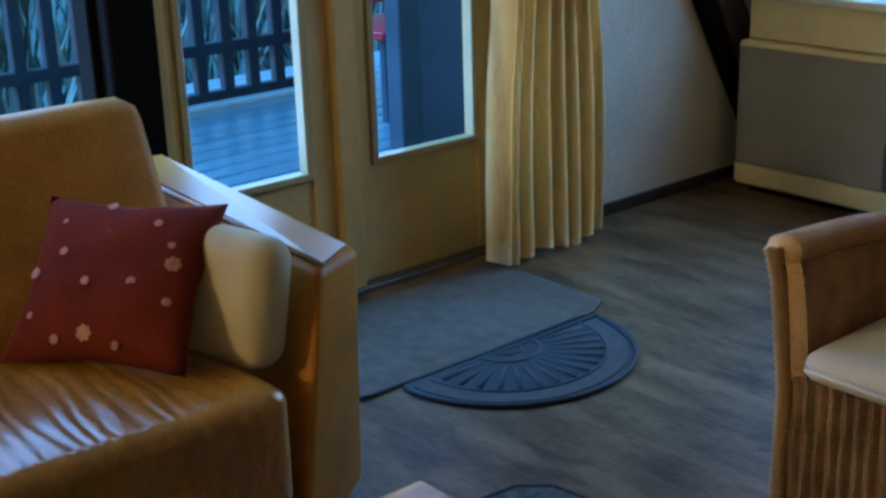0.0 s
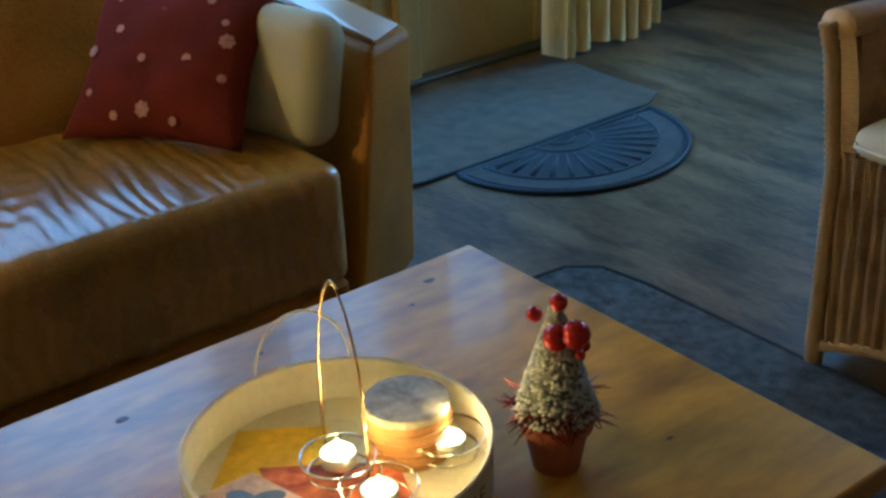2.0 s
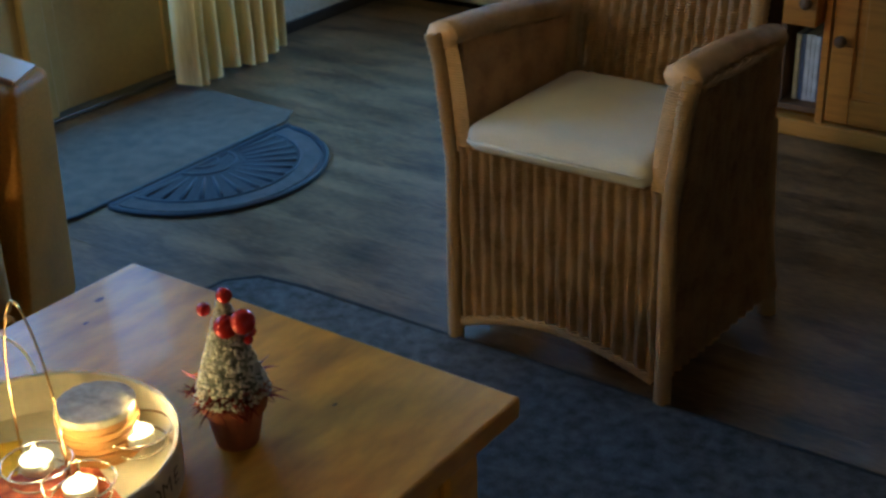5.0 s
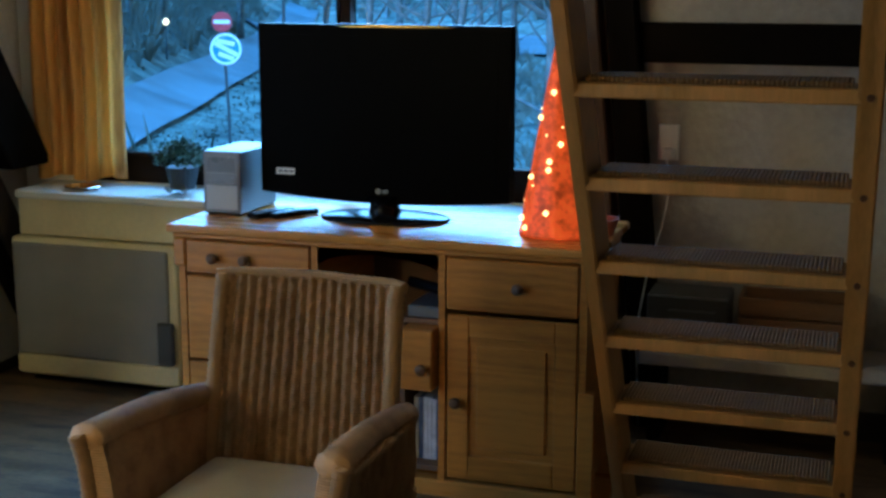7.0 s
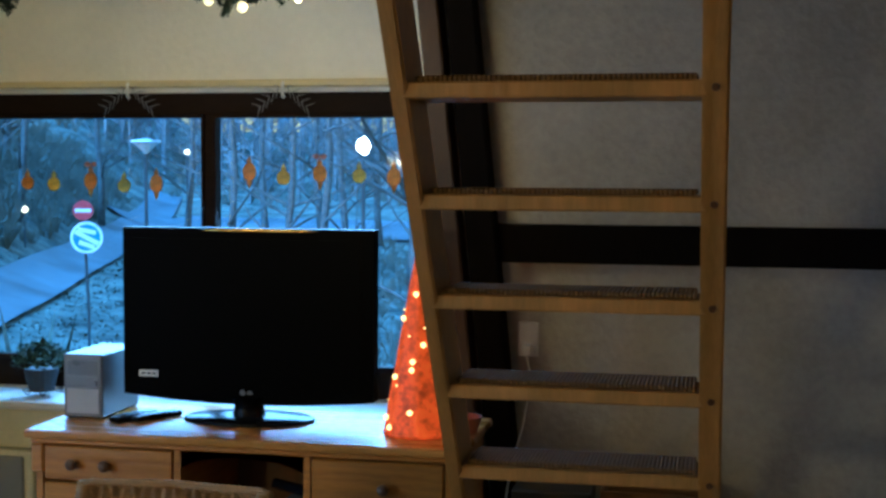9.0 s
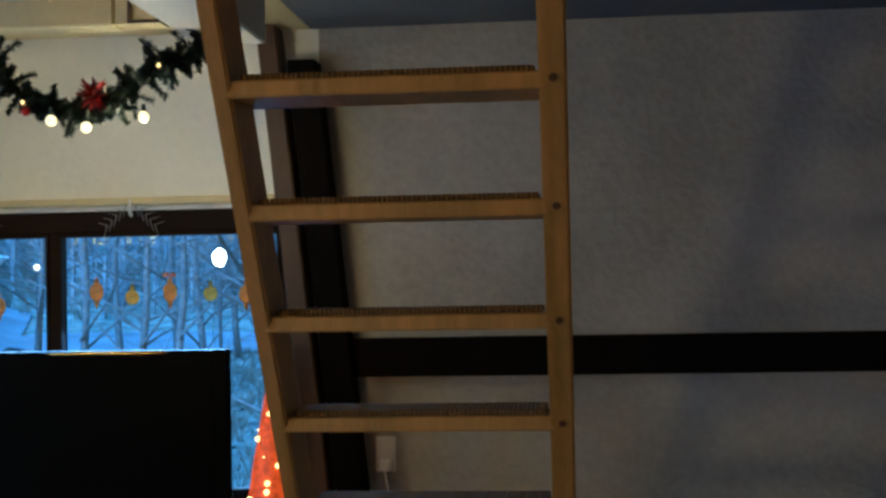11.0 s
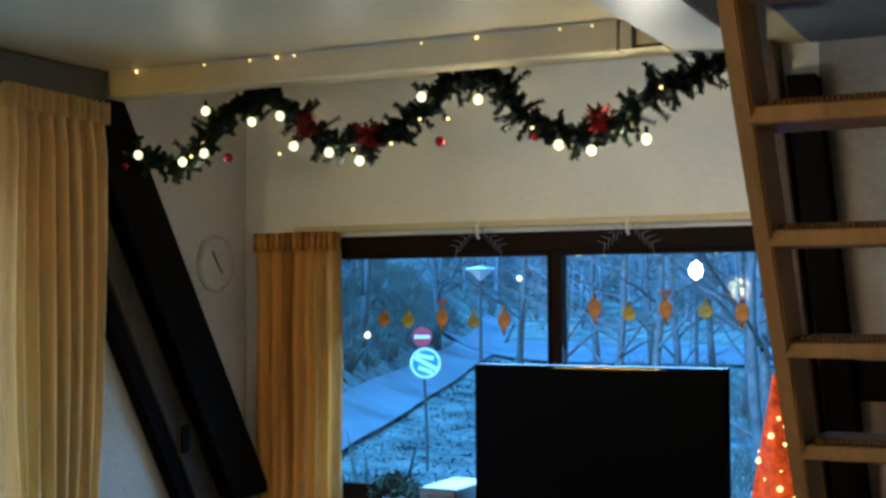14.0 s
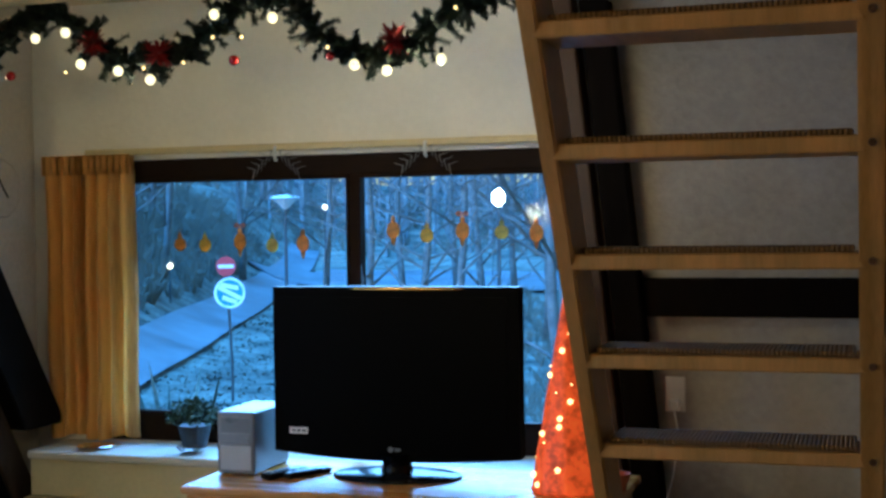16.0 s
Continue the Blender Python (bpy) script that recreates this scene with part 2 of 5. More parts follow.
    "frost": mat("frosted_needles", (0.55, 0.53, 0.48), 0.9, 0.35, 70, 260, 0.8),
    "tray": mat("whitewashed_tray", (0.62, 0.56, 0.44), 0.6, 0.12, 8, 100, 0.2, wave=(6, "Z", 3.0, 0.1)),
    "tray_worn": mat("worn_tray_veneer", (0.44, 0.39, 0.30), 0.6, 0.2, 14, 100, 0.2),
    "ink": mat("brown_ink", (0.10, 0.075, 0.055), 0.8, 0.2),
    "cork": mat("coaster_wood", (0.42, 0.20, 0.055), 0.6, 0.2, 20, 120, 0.3),
    "coaster_top": mat("coaster_top", (0.34, 0.30, 0.22), 0.5, 0.45, 45, 120, 0.1),
    "napkin_yellow": mat("yellow_paper", (0.70, 0.44, 0.012), 0.8, 0.25, 20, 100, 0.2),
    "napkin_red": mat("red_paper", (0.40, 0.045, 0.030), 0.8, 0.5, 30, 100, 0.2, tint=(0.55, 0.16, 0.06)),
    "napkin_pink": mat("pink_paper", (0.62, 0.42, 0.34), 0.8, 0.35, 35, 120, 0.2),
    # wax emits by itself to carry the flame's glow
    "wax": mat("wax", (0.85, 0.72, 0.48), 0.5, 0.05, 10, 60, 0.05, emit=5.0),
    "flame": mat("flame", (1.0, 0.70, 0.26), 0.5, 0.02, 5, 20, 0.0, emit=14.0),
    "tin": mat("tealight_tin", (0.66, 0.65, 0.62), 0.3, 0.1, 10, 100, 0.1, metal=0.9),
    "orn_orange": mat("orange_film", (0.80, 0.36, 0.07), 0.3, 0.3, 20, 90, 0.1, through_light=0.4),
    "orn_yellow": mat("yellow_film", (0.78, 0.56, 0.10), 0.3, 0.3, 20, 90, 0.1, through_light=0.4),
    "orn_green": mat("green_film", (0.58, 0.54, 0.14), 0.3, 0.3, 20, 90, 0.1, through_light=0.35),
    "dvd_a": mat("case_white", (0.55, 0.56, 0.60), 0.4, 0.2, 30, 90, 0.0),
    "dvd_b": mat("case_blue", (0.08, 0.11, 0.22), 0.4, 0.3, 30, 90, 0.0),
    "dvd_c": mat("case_dark", (0.07, 0.05, 0.06), 0.4, 0.3, 30, 90, 0.0),
    "crate": mat("crate_wood", (0.16, 0.080, 0.032), 0.6, 0.3, 4, 60, 0.2, stretch=(0.5, 3, 3)),
    # outside
    "deck": mat("wet_deck", (0.13, 0.155, 0.16), 0.30, 0.30, 4, 50, 0.3, stretch=(3, 0.5, 1), per_piece=0.2),
    "rail": mat("rail_wood", (0.030, 0.036, 0.044), 0.6, 0.3, 6, 60, 0.3),
    "red_paint": mat("red_paint", (0.30, 0.018, 0.022), 0.4, 0.2, 6, 60, 0.2),
    "slate": mat("slate_board", (0.055, 0.062, 0.085), 0.6, 0.2, 5, 60, 0.2),
    "grass": mat("winter_grass", (0.080, 0.086, 0.066), 0.95, 0.5, 0.9, 9, 0.9, tint=(0.19, 0.19, 0.15), relief=0.05),
    "road": mat("pale_wet_road", (0.18, 0.19, 0.20), 0.5, 0.4, 0.5, 12, 0.3),
    "bark": mat("bark", (0.125, 0.115, 0.10), 0.9, 0.45, 6, 40, 0.6),
    "bush": mat("winter_bush", (0.17, 0.165, 0.125), 0.9, 0.4, 2, 20, 0.4, tint=(0.16, 0.14, 0.10)),
    "shrub": mat("dark_shrub", (0.045, 0.060, 0.040), 0.9, 0.6, 1.2, 20, 0.3, tint=(0.10, 0.11, 0.08)),
    # paler than the bark, distance haze put into the colour
    "haze_wood": mat("far_wood", (0.20, 0.20, 0.19), 0.95, 0.45, 0.6, 6, 0.5),
    "sign_red": mat("sign_red", (0.42, 0.05, 0.06), 0.4, 0.1),
    "sign_white": mat("sign_white", (0.75, 0.76, 0.78), 0.4, 0.1),
    "sign_blue": mat("sign_blue", (0.10, 0.24, 0.55), 0.4, 0.1),
    "lamp_on": mat("lamp_globe", (1.0, 0.94, 0.82), 0.4, 0.02, 5, 20, 0.0, emit=12.0),
    "lamp_dim": mat("dim_lamp", (1.0, 0.80, 0.45), 0.4, 0.02, 5, 20, 0.0, emit=1.8),
}


def glass_mat():
    m = bpy.data.materials.new("window_glass")
    m.use_nodes = True
    n, l = m.node_tree.nodes, m.node_tree.links
    for x in list(n):
        n.remove(x)
    out, mix, tr, gl = (n.new("ShaderNode" + k) for k in ("OutputMaterial", "MixShader", "BsdfTransparent", "BsdfGlossy"))
    gl.inputs["Roughness"].default_value = 0.02
    tr.inputs[0].default_value = (0.95, 0.97, 0.98, 1)
    mix.inputs[0].default_value = 0.002
    l.new(tr.outputs[0], mix.inputs[1]), l.new(gl.outputs[0], mix.inputs[2])
    l.new(mix.outputs[0], out.inputs[0])
    return m


M["glass"] = glass_mat()


# ---- building helpers ----
def part(name, bm, material, parent=None, label="", smooth=False, m=None):
    me = bpy.data.meshes.new(name)
    bmesh.ops.recalc_face_normals(bm, faces=bm.faces)
    bm.to_mesh(me)
    bm.free()
    me.materials.append(M[material] if isinstance(material, str) else material)
    if smooth:
        me.shade_smooth()
    ob = new(name, me)
    if m is not None:
        ob.matrix_basis = m
    if parent is not None:
        ob.parent = parent
    if label:
        ob["label"] = label
    return ob


def thing(name, label, category, at=(0, 0, 0), group="", kind="", turn=0):
    e = new(name)
    e.empty_display_size = 0.1
    e.matrix_basis = pose(*at, 0, 0, turn)
    return tagged(e, label, category, group, kind)


def box(x0, x1, y0, y1, z0, z1, bevel=0.0, bm=None, seg=1):
    own = bmesh.new()
    r = bmesh.ops.create_cube(own, size=1)
    for v in r["verts"]:
        v.co = Vector(((x0 + x1) / 2 + v.co.x * (x1 - x0), (y0 + y1) / 2 + v.co.y * (y1 - y0), (z0 + z1) / 2 + v.co.z * (z1 - z0)))
    if bevel:
        bmesh.ops.bevel(own, geom=own.edges[:], offset=bevel, segments=seg, affect="EDGES", profile=0.5)
    if bm is None:
        return own
    me = bpy.data.meshes.new("joined")
    own.to_mesh(me)
    own.free()
    bm.from_mesh(me)
    bpy.data.meshes.remove(me)
    return bm


def tube(points, radius, sides=8, bm=None, closed=False, cap=True):
    """A round rod along points; radius may be a number or one per point."""
    bm = bm or bmesh.new()
    pts = [Vector(p) for p in points]
    n = len(pts)
    rad = radius if isinstance(radius, (list, tuple)) else [radius] * n
    rings, side = [], None
    for i, p in enumerate(pts):
        a = pts[i - 1] if (i or closed) else p
        b = pts[(i + 1) % n] if (i < n - 1 or closed) else p
        d = (b - a).normalized()
        if side is None:
            side = d.orthogonal().normalized()
        side = (side - d * side.dot(d)).normalized()
        up = d.cross(side)
        rings.append([bm.verts.new(p + rad[i] * (math.cos(2 * math.pi * k / sides) * side + math.sin(2 * math.pi * k / sides) * up)) for k in range(sides)])
    for i in range(n if closed else n - 1):
        r, s = rings[i], rings[(i + 1) % n]
        for k in range(sides):
            bm.faces.new((r[k], r[(k + 1) % sides], s[(k + 1) % sides], s[k]))
    if cap and not closed:
        bm.faces.new(rings[0][::-1]), bm.faces.new(rings[-1])
    return bm


def lathe(profile, sides=24, bm=None, at=(0, 0, 0)):
    """A turned shape from (radius, height) pairs."""
    bm = bm or bmesh.new()
    rings = []
    for r, z in profile:
        if r < 1e-5:
            rings.append([bm.verts.new((at[0], at[1], at[2] + z))])
        else:
            rings.append([bm.verts.new((at[0] + r * math.cos(2 * math.pi * k / sides), at[1] + r * math.sin(2 * math.pi * k / sides), at[2] + z)) for k in range(sides)])
    for a, b in zip(rings, rings[1:]):
        for k in range(sides):
            q = [a[k % len(a)], a[(k + 1) % len(a)], b[(k + 1) % len(b)], b[k % len(b)]]
            q = list(dict.fromkeys(q))
            if len(q) > 2:
                bm.faces.new(q)
    return bm


def sheet(fn, nu, nv, bm=None):
    """A grid surface fn(u, v) with u, v in 0..1."""
    bm = bm or bmesh.new()
    g = [[bm.verts.new(fn(i / nu, j / nv)) for j in range(nv + 1)] for i in range(nu + 1)]
    for i in range(nu):
        for j in range(nv):
            bm.faces.new((g[i][j], g[i + 1][j], g[i + 1][j + 1], g[i][j + 1]))
    return bm


def prism(poly, z0, z1, bevel=0.0):
    """A solid over a plan outline."""
    bm = bmesh.new()
    a = [bm.verts.new((x, y, z0)) for x, y in poly]
    b = [bm.verts.new((x, y, z1)) for x, y in poly]
    bm.faces.new(a[::-1]), bm.faces.new(b)
    for i in range(len(poly)):
        j = (i + 1) % len(poly)
        bm.faces.new((a[i], a[j], b[j], b[i]))
    if bevel:
        bmesh.ops.bevel(bm, geom=bm.edges[:], offset=bevel, segments=2, affect="EDGES", profile=0.5)
    return bm


def ball(c, r, bm=None, sub=2, squash=(1, 1, 1)):
    bm = bm or bmesh.new()
    made = bmesh.ops.create_icosphere(bm, subdivisions=sub, radius=r)
    for v in made["verts"]:
        v.co = Vector(c) + Vector((v.co.x * squash[0], v.co.y * squash[1], v.co.z * squash[2]))
    return bm


def setting(name, bm, material, label, category, smooth=False):
    return tagged(part(name, bm, material, smooth=smooth), label, category, kind="structure")


# ---- large structure ----
XW, YW, XR, YB, ROOF = -2.78, 4.28, 2.30, -2.6, 3.6
setting("floor", box(XW, XR, YB, YW, -0.12, -0.006), "subfloor", "dark joints under a grey-brown plank floor", "floor")
# wall with the glazed doors: pieces round two openings
bm = box(XW - 0.14, XW, YB, 0.20, 0, ROOF)
box(XW - 0.14, XW, 0.20, 2.93, 2.10, ROOF, bm=bm)
box(XW - 0.14, XW, 0.20, 1.60, 0, 0.10, bm=bm)
box(XW - 0.14, XW, 2.93, YW, 0, ROOF, bm=bm)
setting("wall_west", bm, "plaster", "rough cream plaster wall beside the terrace doors", "wall")
WX0, WX1, WZ0, WZ1 = -2.50, -0.56, 0.733, 1.82
bm = box(XW - 0.14, -0.47, YW, YW + 0.16, 0, WZ0)
box(XW - 0.14, -0.47, YW, YW + 0.16, WZ1, ROOF, bm=bm)
box(XW - 0.14, WX0, YW, YW + 0.16, WZ0, WZ1, bm=bm)
box(WX1, -0.47, YW, YW + 0.16, WZ0, WZ1, bm=bm)
setting("wall_north", bm, "white_wall", "white plaster wall round the wide window, lightened for the lamplight", "wall")
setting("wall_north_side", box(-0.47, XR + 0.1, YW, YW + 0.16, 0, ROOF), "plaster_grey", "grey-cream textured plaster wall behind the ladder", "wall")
# side wall set back beyond view, also to weaken bounced light
setting("wall_east", box(XR, XR + 0.1, YB, YW, 0, ROOF), "plaster", "plain cream plaster side wall", "wall")
# back wall and roof are unseen, kept dark so less light bounces
setting("unseen_back_wall", box(XW - 0.14, XR + 0.1, YB - 0.1, YB, 0, ROOF), "crate", "unseen back wall, made dark brown to cut bounced light", "wall")
setting("unseen_roof", box(XW - 0.14, XR + 0.1, YB - 0.1, YW + 0.16, ROOF, ROOF + 0.1), "crate", "unseen roof over the loft opening, made dark brown to cut bounced light", "ceiling")
setting("ceiling", box(XW, -0.70, YB, 3.25, 2.345, 2.45), "ceiling", "cream painted low ceiling under the loft", "ceiling")
setting("ceiling_far", box(XW, -0.50, 3.34, YW, 2.43, 2.50), "ceiling", "pale ceiling strip above the window wall", "ceiling")
# same ceiling continued, its shade put into a dark grey colour
setting("ceiling_side", box(-0.496, XR, 3.34, YW, 2.43, 2.50), "shaded_ceiling", "ceiling strip above the plaster wall, coloured dark grey for its shade", "ceiling")
setting("ceiling_beam", box(XW, -0.83, 3.25, 3.34, 2.258, 2.50, 0.006), "ceiling", "cream painted ceiling beam along the window side", "beam")
setting("ceiling_trim", box(-0.70, -0.50, YB, 3.62, 2.262, 2.44, 0.006), "gloss_white", "glossy white beam beside the loft opening", "beam")
eb = thing("beam_end", "cream beam end with dark timber edges", "beam", (0, 3.25, 0), kind="structure")
part("block", box(-0.826, -0.704, 0.006, 0.09, 2.262, 2.342), "ceiling", eb)
part("edge_strip", box(-0.790, -0.781, -0.004, 0.006, 2.262, 2.342), "batten", eb, "dark timber edge")
part("edge_strip", box(-0.781, -0.704, -0.004, 0.006, 2.262, 2.270), "batten", eb, "dark timber edge")
setting("baseboard_west", box(XW, XW + 0.015, 2.94, YW, 0, 0.042, 0.003), "skirting", "dark stained skirting board", "skirting")
setting("baseboard_north", box(-0.3, XR, YW - 0.015, YW, 0, 0.10, 0.003), "skirting", "dark stained skirting board", "skirting")


def leaning(name, y_low, y_high, z_low, z_high, width, x0, x1, material, label):
    bm = bmesh.new()
    v = [[bm.verts.new((x, y + s, z)) for y, z, s in ((y_low, z_low, 0), (y_low, z_low, width), (y_high, z_high, width), (y_high, z_high, 0))] for x in (x0, x1)]
    bm.faces.new(v[0]), bm.faces.new(v[1][::-1])
    for i in range(4):
        bm.faces.new((v[0][i], v[0][(i + 1) % 4], v[1][(i + 1) % 4], v[1][i]))
    bmesh.ops.bevel(bm, geom=bm.edges[:], offset=0.006, segments=1, affect="EDGES")
    return setting(name, bm, material, label, "beam")


leaning("slanted_post", 4.02, 3.12, 0.80, 2.26, 0.25, XW, XW + 0.13, "beam", "black slanted timber of the frame against the wall")
leaning("slanted_brace", 4.35, 3.01, 0.0, 2.26, 0.15, XW, XW + 0.06, "brown_beam", "dark brown slanted timber of the frame")
# black strip added for the shaded side face of the brown brace
leaning("slanted_shaded_side", 4.27, 2.93, 0.0, 2.26, 0.08, XW, XW + 0.05, "beam", "black strip for the shaded side of the slanted frame timber")
fp = thing("beam_fitting", "small dark metal fitting on the slanted timber", "fitting", (XW + 0.06, 3.80, 1.06))
part("plate", box(0, 0.008, -0.05, 0.085, -0.065, 0.06, 0.003), "brown_beam", fp)
part("cover", box(0.008, 0.022, -0.045, 0.0, -0.055, 0.05, 0.004), "beam", fp, "black cover")
bm = box(-0.045, 0.055, -0.05, 0.05, 0, 2.31, 0.006)
for v in bm.verts:
    v.co.x += 0.10 * (2.43 - v.co.z) - 0.10
setting("wall_post", bm, "beam", "black timber post against the plaster wall", "beam").matrix_basis = pose(-0.43, YW - 0.05, 0)
bm = box(-0.035, 0.035, -0.06, 0.06, 0, 2.43, 0.006)
for v in bm.verts:
    v.co.x += 0.10 * (2.43 - v.co.z) - 0.10
setting("wall_post_brown", bm, "batten", "brown timber strip beside the black post", "beam").matrix_basis = pose(-0.53, YW - 0.06, 0)
setting("wall_rail", box(-0.40, XR, YW - 0.05, YW, 1.235, 1.365, 0.006), "beam", "black horizontal timber across the plaster wall", "beam")


# ---- doors and window ----
def pane(name, bm, parent):
    ob = part(name, bm, "glass", parent)
    ob.visible_shadow = False
    return ob


def door_leaf(name, y0, y1, g0, g1, label, handle):
    d = thing(name, label, "door", (XW, 0, 0), kind="structure")
    x0, x1 = -0.075, -0.012
    part("stile", box(x0, x1, y0, g0, 0.015, 2.05, 0.004), "door", d)
    part("stile", box(x0, x1, g1, y1, 0.015, 2.05, 0.004), "door", d)
    part("bottom_panel", box(x0 + 0.008, x1 - 0.008, g0, g1, 0.015, 0.372), "door", d)
    part("top_rail", box(x0, x1, g0, g1, 1.95, 2.05, 0.004), "door", d)
    b = 0.022
    for a in ((g0 - 0.002, g1 + 0.002, 0.372, 0.372 + b), (g0 - 0.002, g1 + 0.002, 1.95 - b, 1.95), (g0 - 0.002, g0 + b, 0.372 + b, 1.95 - b), (g1 - b, g1 + 0.002, 0.372 + b, 1.95 - b)):
        part("glazing_bead", box(x0 + 0.03, x1 + 0.008, *a, 0.003), "bead", d, "pale glazing bead")
    pane("pane", box(x0 + 0.022, x0 + 0.028, g0, g1, 0.372, 1.95), d)
    if handle:
        part("handle", tube([(x1, handle, 1.03), (0.035, handle, 1.03), (0.04, handle - 0.02, 1.03), (0.04, handle - 0.12, 1.03)], 0.009), "steel", d, "chrome lever handle", True)
    return d


door_leaf("door_1", 1.765, 2.285, 1.80, 2.205, "ochre painted glazed terrace door, closed", None)
door_leaf("door_2", 2.365, 2.905, 2.42, 2.84, "ochre painted glazed terrace door leaf, closed", 2.39)
bm = box(XW - 0.14, XW + 0.012, 1.735, 1.765, 0, 2.10, 0.004)
box(XW - 0.14, XW + 0.012, 2.905, 2.93, 0, 2.10, 0.004, bm=bm)
box(XW - 0.14, XW + 0.012, 2.285, 2.365, 0, 2.05, 0.006, bm=bm)
box(XW - 0.14, XW + 0.012, 1.765, 2.905, 2.05, 2.10, 0.004, bm=bm)
setting("door_frame", bm, "door", "ochre painted frame of the terrace doors", "door frame")
setting("door_threshold", box(XW - 0.10, XW + 0.03, 1.765, 2.905, 0, 0.014, 0.004), "grey", "worn metal threshold", "threshold")
setting("door_post", box(XW - 0.14, XW + 0.03, 1.60, 1.735, 0, 2.345, 0.006), "beam", "black timber post beside the terrace doors", "beam")
w = thing("window_2", "fixed side window beside the terrace door", "window", (XW, 0, 0), kind="structure")
for y0, y1, z0, z1 in ((0.20, 0.26, 0.10, 2.10), (1.575, 1.60, 0.10, 2.10), (0.26, 1.55, 0.10, 0.17), (0.26, 1.55, 2.03, 2.10)):
    part("window_frame", box(-0.10, -0.02, y0, y1, z0, z1, 0.004), "beam", w)
pane("pane", box(-0.065, -0.059, 0.26, 1.55, 0.17, 2.03), w)

w = thing("window_1", "wide brown timber window with two panes", "window", (0, YW, 0), kind="structure")
# frame members: (x0, x1, z0, z1)
for n, x0, x1, z0, z1 in (("head", WX0, WX1, 1.745, WZ1), ("bottom_rail", WX0, WX1, WZ0, 0.835), ("jamb", WX0, WX0 + 0.06, 0.835, 1.745), ("jamb", WX1 - 0.06, WX1, 0.835, 1.745), ("mullion", -1.447, -1.415, 0.835, 1.745)):
    part(n, box(x0, x1, 0.02, 0.10, z0, z1, 0.004), "frame", w)
for x0, x1 in ((WX0 + 0.06, -1.447), (-1.415, WX1 - 0.06)):
    pane("pane", box(x0, x1, 0.055, 0.061, 0.835, 1.745), w)
    for a in ((x0, x1, 0.835, 0.85), (x0, x1, 1.73, 1.745), (x0, x0 + 0.012, 0.85, 1.73), (x1 - 0.012, x1, 0.85, 1.73)):
        part("bead", box(a[0], a[1], 0.012, 0.052, a[2], a[3], 0.002), "frame", w)
setting("window_sill", box(XW + 0.14, -0.62, 4.00, YW + 0.018, 0.70, 0.73, 0.005), "gloss_white", "white glossy window sill", "window sill")
setting("sill_apron", box(XW + 0.14, -0.62, 4.02, 4.04, 0.56, 0.70, 0.004), "cream", "cream painted board under the window sill", "panel")
setting("curtain_rail", box(-2.52, -0.62, YW - 0.05, YW, 1.835, 1.862, 0.006), "cream", "cream curtain rail above the window", "curtain rail")
setting("pelmet", box(XW, XW + 0.16, 1.60, 3.24, 2.235, 2.342, 0.006), "grey", "grey pelmet box above the terrace doors", "pelmet")


def curtain(name, a, b, z0, z1, folds, depth, label, material="curtain", tie=None, seed=0):
    """Pleated cloth between two plan points."""
    rnd = random.Random(seed)
    a, b = Vector((*a, 0)), Vector((*b, 0))
    d = b - a
    nrm = Vector((-d.y, d.x, 0)).normalized()
    ph = [rnd.uniform(-0.5, 0.5) for _ in range(folds + 2)]

    def fn(u, v):
        z = z0 + (z1 - z0) * v
        k = u * folds
        i = int(k)
        s = 2 * abs(math.sin(math.pi * (k + 0.22 * ph[min(i, folds)] * math.sin(math.pi * (k - i))))) ** 0.6 - 1
        amp = depth * (0.75 + 0.35 * ph[i]) * (1.0 if v < 0.95 else 0.65)
        uu = u
        if tie:
            pinch = math.exp(-((z - tie[0]) / 0.22) ** 2)
            uu = 0.5 + (u - 0.5) * (1 - tie[1] * pinch)
        uu += 0.022 * math.sin(6.1 * u + 2.4 * v + seed) * (1 - 0.4 * v) * math.sin(math.pi * u)
        hem = 0.012 * math.sin(k * 1.7) * (1 - v)
        p = a + d * uu + nrm * (s * amp + 0.006 * math.sin(9 * v + 5 * u))
        return (p.x, p.y, z + hem)

    c = thing(name, label, "curtain")
    bm = sheet(fn, folds * 10, 26)
    bmesh.ops.solidify(bm, geom=bm.faces[:], thickness=0.003)
    part("cloth", bm, material, c, smooth=True)

    def head(u, v):
        k = u * folds * 2
        p = a + d * u + nrm * (0.020 + 0.010 * math.sin(2 * math.pi * k))
        return (p.x, p.y, z1 - 0.07 + 0.075 * v)

    bm = sheet(head, folds * 12, 2)
    bmesh.ops.solidify(bm, geom=bm.faces[:], thickness=0.004)
    part("pleated_heading", bm, material, c, smooth=True)
    if tie:
        p = [a + d * (0.5 + 0.5 * (1 - tie[1]) * math.cos(t)) + nrm * (depth * 1.25 * math.sin(t)) + Vector((0, 0, tie[0] + 0.015 * math.cos(t))) for t in [i * math.pi / 9 for i in range(18)]]
        part("tie_back", tube(p, 0.015, 6, closed=True), material, c, smooth=True)
    return c


curtain("door_curtain", (XW + 0.13, 3.26), (XW + 0.17, 2.74), 0.018, 2.235, 8, 0.048, "cream and ochre pleated floor-length curtain beside the terrace door", "curtain_pale", tie=(0.86, 0.12), seed=3)
curtain("window_curtain", (-2.31, 4.235), (-2.70, 4.235), 0.75, 1.835, 7, 0.030, "ochre pleated curtain drawn beside the window", "curtain", seed=5)

# ---- terrace and outdoors ----
g = thing("deck_terrace", "wet grey-blue timber terrace deck", "terrace", kind="structure")
part("joists", box(-6.2, XW - 0.145, -1.0, 5.2, -0.25, -0.10), "rail", g)
me_deck = None
for i in range(23):
    x = XW - 0.15 - 0.145 * (i + 1)
    if me_deck is None:
